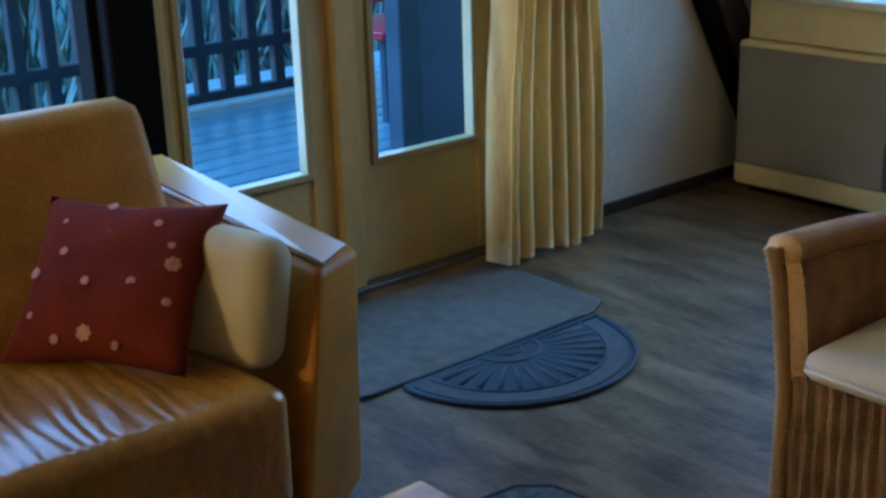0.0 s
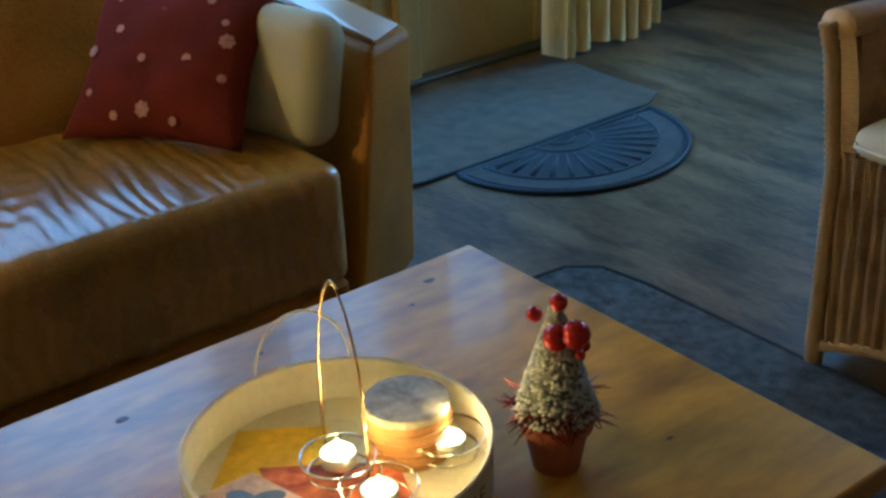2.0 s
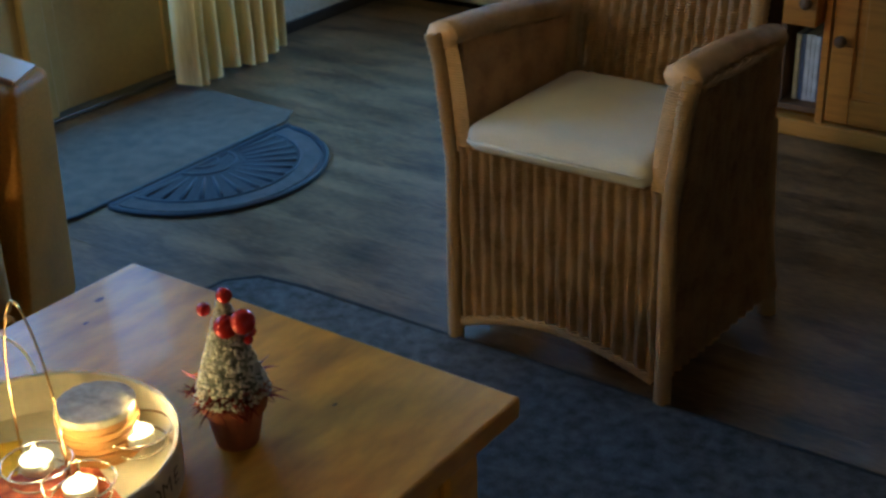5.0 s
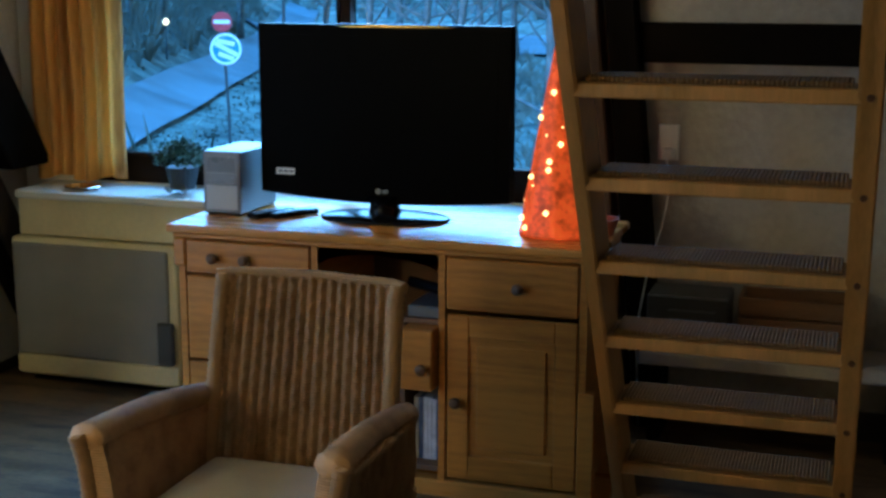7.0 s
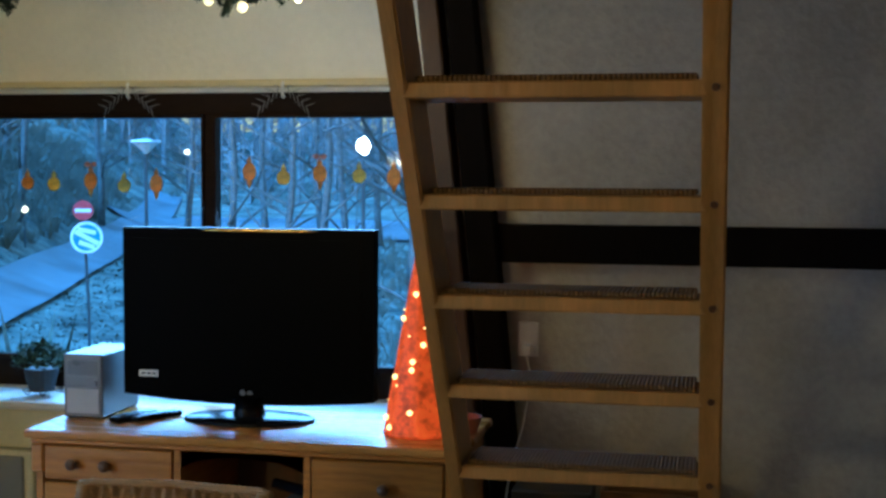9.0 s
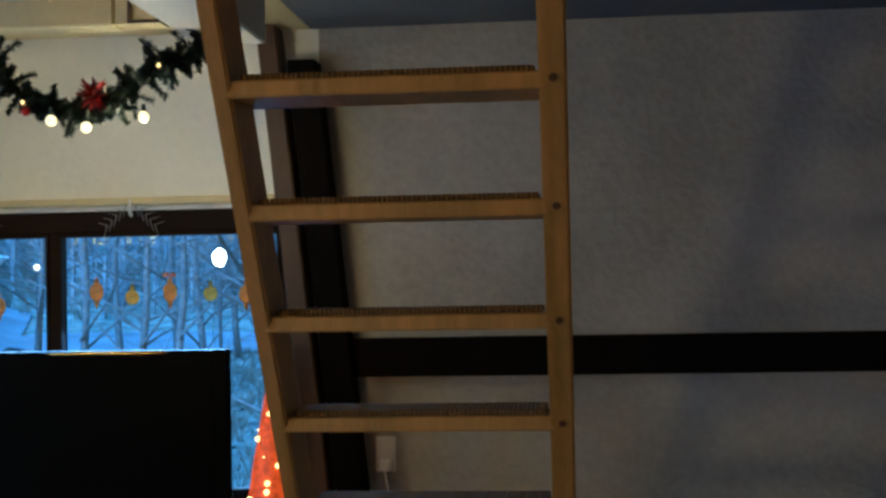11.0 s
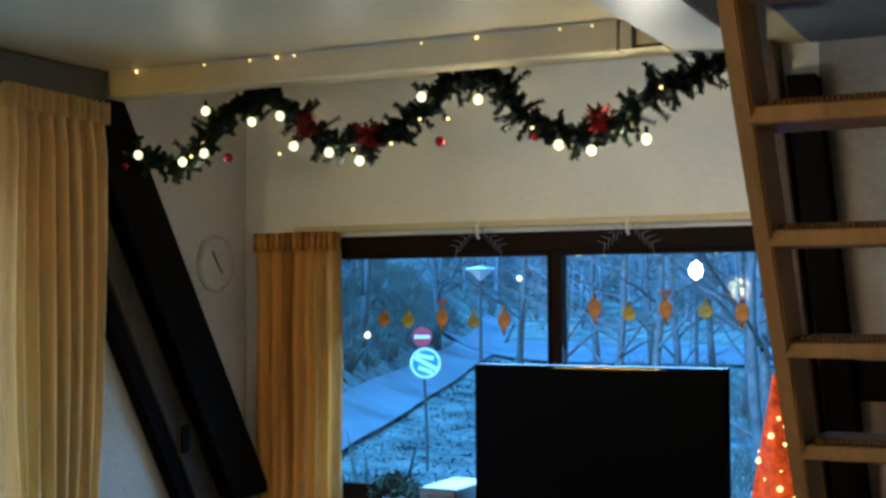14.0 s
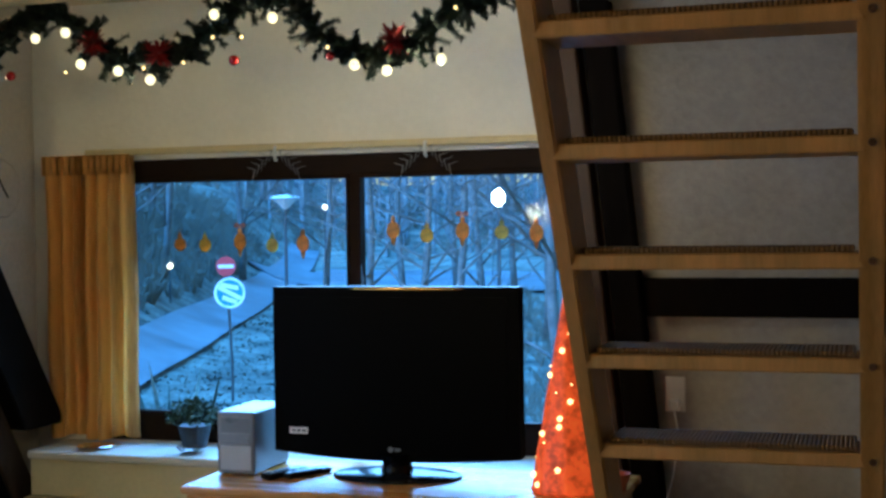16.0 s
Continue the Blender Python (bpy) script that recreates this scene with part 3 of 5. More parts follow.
        ob = part("plank", box(0, 0.137, -1.0, 5.2, -0.10, -0.05, 0.004), "deck", g, m=pose(x, 0, 0))
        me_deck = ob.data
    else:
        ob = new("plank", me_deck)
        ob.parent, ob.matrix_basis = g, pose(x, 0.004 * math.sin(i * 2.3), 0.0015 * math.sin(i * 5.1))
r = thing("terrace_railing", "dark timber balustrade round the wet deck", "railing", (-5.62, 0, -0.05))
part("top_rail", box(-0.05, 0.05, -1.0, 4.15, 0.96, 1.01, 0.008), "rail", r)
part("middle_rail", box(-0.03, 0.03, -1.0, 4.15, 0.27, 0.33, 0.006), "rail", r)
part("bottom_rail", box(-0.03, 0.03, -1.0, 4.15, 0.03, 0.08, 0.006), "rail", r)
me_b = None
for i in range(32):
    y = -0.92 + 0.157 * i
    if me_b is None:
        me_b = part("baluster", box(-0.028, 0.028, -0.03, 0.03, 0.08, 0.96, 0.004), "rail", r, m=pose(0, y, 0)).data
    else:
        ob = new("baluster", me_b)
        ob.parent, ob.matrix_basis = r, pose(0, y, 0)
tagged(part("terrace_post", box(-0.06, 0.06, -0.06, 0.06, 0, 2.4, 0.006), "red_paint", m=pose(-5.55, 4.15, -0.05)), "dark red painted post on the deck", "post")
c = thing("garden_bench", "red painted garden bench on the terrace", "bench", (-4.9, 4.35, -0.05), turn=8)
part("seat", box(-0.22, 0.22, -0.5, 0.5, 0.40, 0.44, 0.006), "red_paint", c)
for i in range(3):
    part("back_slat", box(-0.24, -0.21, -0.5, 0.5, 0.50 + 0.11 * i, 0.59 + 0.11 * i, 0.005), "red_paint", c)
for y in (-0.45, 0.45):
    for x in (-0.2, 0.18):
        part("leg", box(x - 0.02, x + 0.02, y - 0.02, y + 0.02, 0, 0.40 if x > 0 else 0.84, 0.004), "rail", c)
s = thing("screen_wall", "dark slate-coloured board screen at the deck's edge", "screen", (-4.18, 0, -0.05))
part("board", box(-0.03, 0.03, 3.72, 5.0, 0, 1.95, 0.004), "slate", s)
part("edge_post", box(-0.05, 0.05, 3.60, 3.72, 0, 1.98, 0.006), "rail", s)


def lane(y):
    """The lane's middle and half width at a distance y from the house."""
    d = y - 17
    return -11.9 - 0.365 * d, 0.80 + 0.004 * d


def ground_height(x, y):
    mid, half = lane(max(y, 5))
    z = -2.0 + 7.5 / (1 + math.exp(-(y - 92) / 8))
    z += 5.5 / (1 + math.exp(max(-30, min(30, (x - mid + half + 2.6) / 1.6)))) * max(0, min(1, (y - 8) / 16))
    return z + 0.06 * math.sin(x * 0.35) * math.cos(y * 0.3)


def gfn(u, v):
    x = -160 + 320 * u
    y = -60 + 460 * v * v + 30 * v
    return (x, y, ground_height(x, y))


setting("ground", sheet(gfn, 240, 300), "grass", "winter grass and leaf litter on a slope", "ground", True)


def rfn(u, v):
    y = 12 + 68 * v
    mid, half = lane(y)
    x = mid + (u - 0.5) * 2 * half
    return (x, y, ground_height(x, y) + 0.13)


setting("road", sheet(rfn, 8, 60), "road", "pale wet lane running away past the house", "road", True)


def rfn2(u, v):
    x = -30 + 60 * v
    y = 60 + 12 * u - 0.06 * (x + 16)
    return (x, y, ground_height(x, y) + 0.15)


setting("road_far", sheet(rfn2, 8, 40), "road", "pale wet cross lane", "road", True)


def limb(bm, p, d, length, r, depth, rnd):
    pts, rad = [p], [r]
    q = p.copy()
    for i in range(3):
        d = (d + Vector((rnd.uniform(-1, 1), rnd.uniform(-1, 1), rnd.uniform(-0.4, 0.7))) * 0.16).normalized()
        q = q + d * length / 3
        pts.append(q.copy())
        rad.append(r * (1 - 0.2 * (i + 1)))
    tube(pts, rad, 5 if depth > 1 else 3, bm, cap=False)
    if depth:
        for i in range(3 if depth > 1 else 4):
            k = rnd.choice((1, 2, 3))
            side = Vector((rnd.uniform(-1, 1), rnd.uniform(-1, 1), rnd.uniform(-0.1, 0.8))).normalized()
            limb(bm, pts[k], (d * 0.5 + side).normalized(), length * rnd.uniform(0.5, 0.75), rad[k] * 0.55, depth - 1, rnd)


def bare_tree(x, y, h, r, seed):
    rnd = random.Random(seed)
    t = thing("bare_tree", "leafless dark winter tree on the slope", "tree", (x, y, ground_height(x, y) - 0.1), group="winter trees")
    bm = bmesh.new()
    pts = [Vector((0.1 * h * 0.1 * math.sin(i * 1.3 + seed), 0.08 * math.cos(i + seed), h * i / 7)) for i in range(8)]
    tube(pts, [r * (1 - 0.11 * i) for i in range(8)], 7, bm)
    part("trunk", bm, "bark", t, smooth=True)
    bm = bmesh.new()
    for i in range(17):
        k = rnd.uniform(0.12, 1.0)
        p = pts[0].lerp(pts[-1], k)
        a = rnd.uniform(0, 6.28)
        limb(bm, p, Vector((math.cos(a), math.sin(a), rnd.uniform(0.2, 0.9))).normalized(), h * rnd.uniform(0.16, 0.30), r * (1.05 - 0.7 * k) * 0.40, 2, rnd)
    part("crown", bm, "bark", t, "bare branches and twigs")
    return t


rnd = random.Random(11)
for i, (y, k) in enumerate(((15, -0.225), (18.5, -0.215), (22, -0.305), (31, -0.335), (34, -0.385), (38, -0.235), (41, -0.29), (45, -0.355), (36, -0.60), (42, -0.625), (40, -0.57), (48, -0.585), (53, -0.50), (55, -0.31), (58, -0.26), (33, -0.64), (50, -0.42))):
    bare_tree(k * y + 0.3, y, 7 + 0.12 * y + 1.5 * math.sin(i * 2.1), 0.05 + 0.0022 * y, 20 + i)
# far woods: many thin stems and twigs in one sheet of stuff
bm = bmesh.new()
for i in range(520):
    x, y = rnd.uniform(-85, 5), rnd.uniform(80, 116)
    z = ground_height(x, y)
    h = rnd.uniform(7, 14)
    top = Vector((x + rnd.uniform(-2.4, 2.4), y, z + h))
    tube([(x, y, z - 0.2), (x + rnd.uniform(-0.3, 0.3), y, z + h * 0.5), top], [0.13, 0.09, 0.03], 4, bm, cap=False)
    for k in range(18):
        p = Vector((x, y, z)).lerp(top, rnd.uniform(0.1, 0.97))
        e = p + Vector((rnd.uniform(-3.0, 3.0), rnd.uniform(-1, 1), rnd.uniform(0.4, 2.2)))
        tube([p, p.lerp(e, 0.5) + Vector((0, 0, 0.15)), e], [0.06, 0.045, 0.015], 3, bm, cap=False)
tagged(part("far_woods", bm, "haze_wood"), "bare grey winter woods on the far slope", "woods", kind="stuff")
# undergrowth: clumps of short twigs
bm = bmesh.new()
for i in range(14000):
    y = 13 + 60 * rnd.random() ** 1.6
    mid, half = lane(y)
    side = rnd.choice((-1, 1, 1))
    x = mid + side * (half + abs(rnd.gauss(0, 1)) * (0.25 + 0.16 * y)) - side * 0.12
    z = ground_height(x, y)
    s = rnd.uniform(0.04, 0.11) * (0.6 + 0.02 * y)
    for k in range(4):
        a = rnd.uniform(0, 6.28)
        e = Vector((x + s * math.cos(a), y + s * math.sin(a), z + s * rnd.uniform(0.2, 0.9)))
        bm.faces.new((bm.verts.new((x - 0.35 * s * math.sin(a), y + 0.35 * s * math.cos(a), z)), bm.verts.new((x + 0.35 * s * math.sin(a), y - 0.35 * s * math.cos(a), z)), bm.verts.new(e)))
tagged(part("grass_tufts", bm, "grass"), "mottled winter grass tufts along the lane", "grass", kind="stuff")
bm = bmesh.new()
for i in range(2600):
    u = rnd.random()
    if u < 0.5:
        y = rnd.uniform(26, 72)
        mid, half = lane(y)
        x = mid - half - rnd.uniform(0.5, 14)
    elif u < 0.75:
        x, y = rnd.uniform(-60, 5), rnd.uniform(78, 100)
    else:
        y = rnd.uniform(20, 58)
        x = y * rnd.uniform(-0.36, -0.16)
    z = ground_height(x, y)
    s = rnd.uniform(0.35, 1.2) * (1 if u < 0.75 else 0.45)
    for k in range(10):
        a, b = rnd.uniform(0, 6.28), rnd.uniform(0.2, 1.0)
        e = Vector((x + s * math.cos(a) * b, y + s * math.sin(a) * b, z + s * rnd.uniform(0.5, 1.4)))
        tube([(x, y, z - 0.05), ((x + e.x) / 2, (y + e.y) / 2, z + s * 0.6), e], [0.02 * s, 0.028 * s, 0.006], 3, bm, cap=False)
tagged(part("undergrowth", bm, "bush"), "tangled brown-green winter undergrowth", "undergrowth", kind="stuff")

bm = bmesh.new()
for i in range(1500):
    x, y = rnd.uniform(-17, -6.4), rnd.uniform(-3, 13)
    z = ground_height(x, y)
    s = rnd.uniform(0.7, 1.5)
    for k in range(14):
        a, b = rnd.uniform(0, 6.28), rnd.uniform(0.15, 0.8)
        e = Vector((x + s * math.cos(a) * b, y + s * math.sin(a) * b, z + s * rnd.uniform(0.4, 1.5)))
        q = Vector((x, y, z)).lerp(e, 0.45)
        w = Vector((-math.sin(a), math.cos(a), 0.3)) * 0.05 * s
        bm.faces.new((bm.verts.new(q - w), bm.verts.new(q + w), bm.verts.new(e)))
tagged(part("shrubs", bm, "shrub"), "dense dark green shrubs below the terrace", "shrubs", kind="stuff")


def at_ray(x, y):
    return (x, y, ground_height(x, y))


s = thing("road_sign", "two round road signs on one bent post beside the lane", "road sign", (-11.29, 22.6, -2.0))
part("post", tube([(0.05, 0, -0.3), (0.05, 0, 0.9), (0, 0, 1.9), (-0.12, 0, 2.75)], 0.03), "grey", s)
top = part("no_entry_sign", lathe([(0, -0.012), (0.19, -0.012), (0.19, 0.012), (0, 0.012)], 24), "sign_red", s, "red round sign with a white bar", m=pose(-0.02, -0.06, 2.78, 90, 0, 24))
part("white_bar", box(-0.15, 0.15, -0.035, 0.035, 0.012, 0.016), "sign_white", top)
low = part("blue_sign", lathe([(0, -0.012), (0.30, -0.012), (0.30, 0.012), (0, 0.012)], 28), "sign_blue", s, "blue round sign with white strokes", m=pose(0.05, -0.06, 2.27, 90, 0, 24))
part("sign_rim", lathe([(0.25, 0.012), (0.30, 0.012), (0.30, 0.017), (0.25, 0.017), (0.25, 0.012)], 28), "sign_white", low)
for a, y, w in ((-28, 0.0, 0.24), (-12, 0.125, 0.17), (-20, -0.135, 0.15)):
    part("stroke", box(-w, w, -0.042, 0.042, 0.012, 0.017), "sign_white", low, m=pose(0, y, 0, 0, 0, a))
s = thing("street_lamp", "tall lamp post with a lit round globe", "street lamp", (-7.75, 29.5, -2.0))
part("pole", tube([(0, 0, -0.3), (0, 0, 3.9)], 0.05), "grey", s)
part("globe", ball((0, 0, 4.13), 0.20, sub=3, squash=(0.78, 0.78, 1.05)), "lamp_on", s, "glowing white globe", True)
s = thing("hooded_street_lamp", "street lamp with a pale blue hood, unlit", "street lamp", (-15.05, 33.5, -2.0))
part("pole", tube([(0, 0, -0.3), (0, 0, 4.15)], 0.05), "grey", s)
part("hood", lathe([(0.05, 0), (0.30, 0.26), (0.42, 0.32), (0.40, 0.36), (0, 0.42)], 16, at=(0, 0, 4.0)), "sign_white", s)
for i, (x, y, z) in enumerate(((-20.15, 36, 0.34), (-17.85, 43, 2.18))):
    b = thing("path_light", "small distant lit lamp among the trees", "lamp", at_ray(x, y), group="distant lights")
    top = max(0.5, z - ground_height(x, y))
    part("pole", tube([(0, 0, -0.2), (0, 0, top - 0.1)], 0.03), "grey", b)
    part("globe", ball((0, 0, top), 0.10, sub=3), "lamp_dim", b, "glowing globe", True)


# ---- sofa ----
def soft_slab(x0, x1, y0, y1, z0, z1, r, crown, cuts=22, folds=None):
    """An upholstered block with rounded edges, a crowned top and optional folds."""
    bm = box(x0, x1, y0, y1, z0, z1, 0)
    bmesh.ops.subdivide_edges(bm, edges=bm.edges[:], cuts=cuts, use_grid_fill=True)
    cx, cy = (x0 + x1) / 2, (y0 + y1) / 2
    hx, hy, hz = (x1 - x0) / 2, (y1 - y0) / 2, (z1 - z0) / 2
    cz = (z0 + z1) / 2
    for v in bm.verts:
        p = v.co - Vector((cx, cy, cz))
        q = Vector((max(-hx + r, min(hx - r, p.x)), max(-hy + r, min(hy - r, p.y)), max(-hz + r, min(hz - r, p.z))))
        d = p - q
        if d.length > 1e-6:
            p = q + d.normalized() * min(r, d.length if d.length < r else r)
        u, w = p.x / hx, p.y / hy
        if p.z > 0:
            p.z += crown * (1 - u * u) * (1 - w * w)
            if folds:
                p.z += folds(p.x + cx, p.y + cy) * (1 - u ** 6)
        v.co = p + Vector((cx, cy, cz))
    return bm


def creases(x, y):
    k = 62 * (y + 0.30 * x) + 2.6 * math.sin(7 * x) + 2.0 * math.sin(15 * y + 6 * x)
    a = -abs(math.sin(0.5 * k)) ** 8 + 0.25 * math.sin(k)
    return (0.0065 + 0.0030 * math.sin(13 * x + 7 * y)) * a * math.exp(-((y - 0.70) / 0.45) ** 2) * (0.75 + 0.25 * math.sin(6 * x + 1))


sofa = thing("sofa", "tan leather sofa with creased seat and sloping arm", "sofa")
SX, SA = -1.58, 1.31
part("seat", soft_slab(-2.16, SX, -0.55, SA, 0.16, 0.405, 0.035, 0.036, cuts=70, folds=creases), "leather_seat", sofa, "creased tan leather seat", True)
part("base", box(-2.40, SX - 0.015, -0.55, SA, 0.03, 0.165, 0.012), "leather", sofa)
bm = bmesh.new()
# back: a slab leaning backwards
sec = ((-2.06, 0.38), (-2.12, 0.52), (-2.20, 0.70), (-2.235, 0.785), (-2.26, 0.812), (-2.31, 0.815), (-2.36, 0.80), (-2.43, 0.70), (-2.46, 0.30), (-2.44, 0.06), (-2.10, 0.06))
rings = []
for y, k in ((-0.55, 1.0), (0.2, 1.0), (0.9, 1.0), (1.30, 1.0), (1.385, 0.995), (1.405, 0.96)):
    rings.append([bm.verts.new((-2.25 + (x + 2.25) * k, y, 0.45 + (z - 0.45) * k)) for x, z in sec])
for a, b in zip(rings, rings[1:]):
    for i in range(len(sec)):
        j = (i + 1) % len(sec)
        bm.faces.new((a[i], a[j], b[j], b[i]))
bm.faces.new(rings[0]), bm.faces.new(rings[-1][::-1])
part("backrest", bm, "leather", sofa, smooth=True)
# arm: angled outwards at the front, thinner at the top
low = ((SX, SA), (-1.785, 1.60), (-2.47, 1.60), (-2.47, SA))
high = ((-1.665, 1.44), (-1.755, 1.60), (-2.50, 1.59), (-2.50, 1.44))
bm = bmesh.new()
a = [bm.verts.new((x, y, 0.03)) for x, y in low]
b = [bm.verts.new((x, y, z)) for (x, y), z in zip(high, (0.572, 0.556, 0.618, 0.620))]
bm.faces.new(a[::-1]), bm.faces.new(b)
for i in range(4):
    bm.faces.new((a[i], a[(i + 1) % 4], b[(i + 1) % 4], b[i]))
bmesh.ops.bevel(bm, geom=bm.edges[:], offset=0.022, segments=3, affect="EDGES", profile=0.5)
part("arm", bm, "leather", sofa, "sloping tan leather arm", True)
bm = bmesh.new()
top = ((-1.685, 1.462, 0.5735), (-1.772, 1.580, 0.5605), (-2.48, 1.570, 0.6195), (-2.48, 1.462, 0.6205))
a = [bm.verts.new((x, y, z - 0.006)) for x, y, z in top]
b = [bm.verts.new((x, y, z + 0.003)) for x, y, z in top]
bm.faces.new(a[::-1]), bm.faces.new(b)
for i in range(4):
    bm.faces.new((a[i], a[(i + 1) % 4], b[(i + 1) % 4], b[i]))
part("arm_top", bm, "leather_arm", sofa, "shiny worn top of the arm")
part("arm_seam", tube([(-1.68, 1.452, 0.578), (-2.1, 1.45, 0.598), (-2.48, 1.448, 0.618)], 0.006, 6), "leather_edge", sofa, smooth=True)
for x in (-2.35, -1.68):
    for y in (-0.45, 1.2):
        part("foot", box(x - 0.03, x + 0.03, y - 0.03, y + 0.03, 0, 0.035, 0.004), "beam", sofa)


def cushion(name, c, ex, ey, wx, wy, thick, material, label, prints=None, parent=None):
    """A pillow with pinched corners: centre, its two in-plane directions, sizes."""
    ex, ey = Vector(ex).normalized(), Vector(ey)
    ey = (ey - ex * ey.dot(ex)).normalized()
    ez = ex.cross(ey)
    mtx = Matrix((ex, ey, ez)).transposed().to_4x4()
    mtx.translation = Vector(c)

    def height(u, v):
        return thick / 2 * ((1 - abs(u) ** 2.6) * (1 - abs(v) ** 2.6)) ** 0.55

    t = thing(name, label, "cushion")
    t.matrix_basis = mtx
    bm = bmesh.new()
    for s in (1, -1):
        def fn(a, b, s=s):
            u, v = 2 * a - 1, 2 * b - 1
            pin = 1 - 0.06 * (1 - abs(u)) * abs(v) ** 2 - 0.06 * (1 - abs(v)) * abs(u) ** 2
            return (u * wx / 2 * (1 - 0.05 * (1 - v * v)) * pin, v * wy / 2 * (1 - 0.05 * (1 - u * u)) * pin,
                    s * (height(u, v) + 0.004 * math.sin(7 * u + 2) * math.sin(5 * v)) if max(abs(u), abs(v)) < 1 else 0)
        sheet(fn, 22, 22, bm)
    bmesh.ops.remove_doubles(bm, verts=bm.verts[:], dist=0.0005)
    part("cover", bm, material, t, smooth=True)
    for u, v, r in prints or ():
        bm = bmesh.new()
        petals = 7
        ring = []
        for k in range(28):
            a = 2 * math.pi * k / 28
            q = 0.82 * r * (0.88 + 0.12 * math.cos(petals * a))
            uu, vv = u + q * math.cos(a) / (wx / 2), v + q * math.sin(a) / (wy / 2)
            ring.append(bm.verts.new((uu * wx / 2 * 0.96, vv * wy / 2 * 0.96, height(uu, vv) + 0.0022)))
        mid = bm.verts.new((u * wx / 2 * 0.96, v * wy / 2 * 0.96, height(u, v) + 0.0024))
        for k in range(28):
            bm.faces.new((ring[k], ring[(k + 1) % 28], mid))
        part("printed_flower", bm, "flower", t)
    return t


P_R = [(-0.62, 0.60, .008), (-0.15, 0.84, .014), (-0.05, 0.42, .012), (0.45, 0.62, .012), (0.72, 0.14, .020), (0.75, -0.3, .012), (-0.5, 0.2, .012), (-0.8, -0.05, .016),
       (-0.15, -0.15, .012), (0.35, -0.12, .012), (-0.72, -0.55, .010), (-0.05, -0.72, .020), (0.3, -0.82, .011), (-0.38, -0.80, .012), (0.66, 0.36, .010)]
cushion("red_cushion", (-1.925, 1.160, 0.553), (0.28, 0.20, 0.0), (-0.13, 0.20, 0.24), 0.37, 0.35, 0.12, "red", "dark red cushion with pale flower print on the sofa", P_R)
sd_c = thing("sand_cushion", "plain sand-coloured cushion leaning on the sofa arm", "cushion")
sd_c.matrix_basis = pose(-1.805, 1.325, 0.518, -11, 2, 16)
part("cover", soft_slab(-0.130, 0.130, -0.052, 0.052, -0.124, 0.128, 0.05, 0.0, cuts=24), "sand", sd_c, smooth=True)

# ---- coffee table ----
TX0, TX1, TY0, TY1, TZ = -1.083, -0.362, -0.10, 1.195, 0.463
t = thing("coffee_table", "waxed pine coffee table with knots", "table")
part("tabletop", box(TX0, TX1, TY0, TY1, TZ - 0.032, TZ, 0.004, seg=2), "table", t)
for x0, x1, y0, y1 in ((TX0 + 0.05, TX1 - 0.05, TY1 - 0.075, TY1 - 0.05), (TX0 + 0.05, TX1 - 0.05, TY0 + 0.05, TY0 + 0.075), (TX0 + 0.05, TX0 + 0.075, TY0 + 0.075, TY1 - 0.075), (TX1 - 0.075, TX1 - 0.05, TY0 + 0.075, TY1 - 0.075)):
    part("apron", box(x0, x1, y0, y1, TZ - 0.13, TZ - 0.032), "table", t)
for x in (TX0 + 0.075, TX1 - 0.075):
    for y in (TY0 + 0.075, TY1 - 0.075):
        part("leg", box(x - 0.036, x + 0.036, y - 0.036, y + 0.036, 0.012, TZ - 0.032, 0.006), "table", t)
rk = random.Random(4)
for x, y, r in ((-1.03, 1.08, .012), (-0.99, 1.02, .007), (-1.02, 0.80, .010), (-0.93, 0.40, .018), (-0.88, 0.35, .012), (-0.83, 0.62, .007), (-0.55, 1.05, .006), (-0.66, 0.52, .010), (-0.47, 0.78, .007), (-1.0, 0.60, .012)):
    bm = bmesh.new()
    ring = [bm.verts.new((x + r * rk.uniform(0.35, 0.5) * math.cos(k * 0.5236), y + r * rk.uniform(0.6, 0.9) * math.sin(k * 0.5236), TZ + 0.0006)) for k in range(12)]
    bm.faces.new(ring)
    part("knot", bm, "knot", t)

# ---- tray and what lies in it ----
TC = Vector((-0.722, 0.724, TZ))
TA = 0.164
tr = thing("round_tray", "round whitewashed wooden tray with printed words", "tray", TC)
part("bottom", lathe([(0, 0.003), (TA - 0.004, 0.003), (TA - 0.004, 0.009), (0, 0.009)], 48), "tray", tr)
part("rim", lathe([(TA - 0.004, 0.0), (TA, 0.0), (TA + 0.002, 0.060), (TA, 0.062), (TA - 0.004, 0.060), (TA - 0.004, 0.0)], 64), "tray", tr, smooth=False)
pts = [(TA, 0.058 * math.cos(a), 0.045 + 0.085 * math.sin(a)) for a in [i * math.pi / 14 for i in range(15)]]
part("handle", tube(pts, 0.0018, 6), "tray", tr, "pale cord handle", True, m=pose(0, 0, 0, 0, 0, 160))


over = [radians(a) for a in range(-26, 12, 2)]
bm = bmesh.new()
lo = [bm.verts.new(((TA + 0.0045) * math.cos(a), (TA + 0.0045) * math.sin(a), 0.0)) for a in over]
hi = [bm.verts.new(((TA + 0.0052) * math.cos(a), (TA + 0.0052) * math.sin(a), 0.050 + 0.014 * min(1, i / 5))) for i, a in enumerate(over)]
for i in range(len(over) - 1):
    bm.faces.new((lo[i], lo[i + 1], hi[i + 1], hi[i]))
bmesh.ops.solidify(bm, geom=bm.faces[:], thickness=0.0015)
part("rim_overlap", bm, "tray_worn", tr, "greyed overlapping end of the rim")


def word(text, size, m, parent, material="ink"):
    cu = bpy.data.curves.new("printed_word", "FONT")
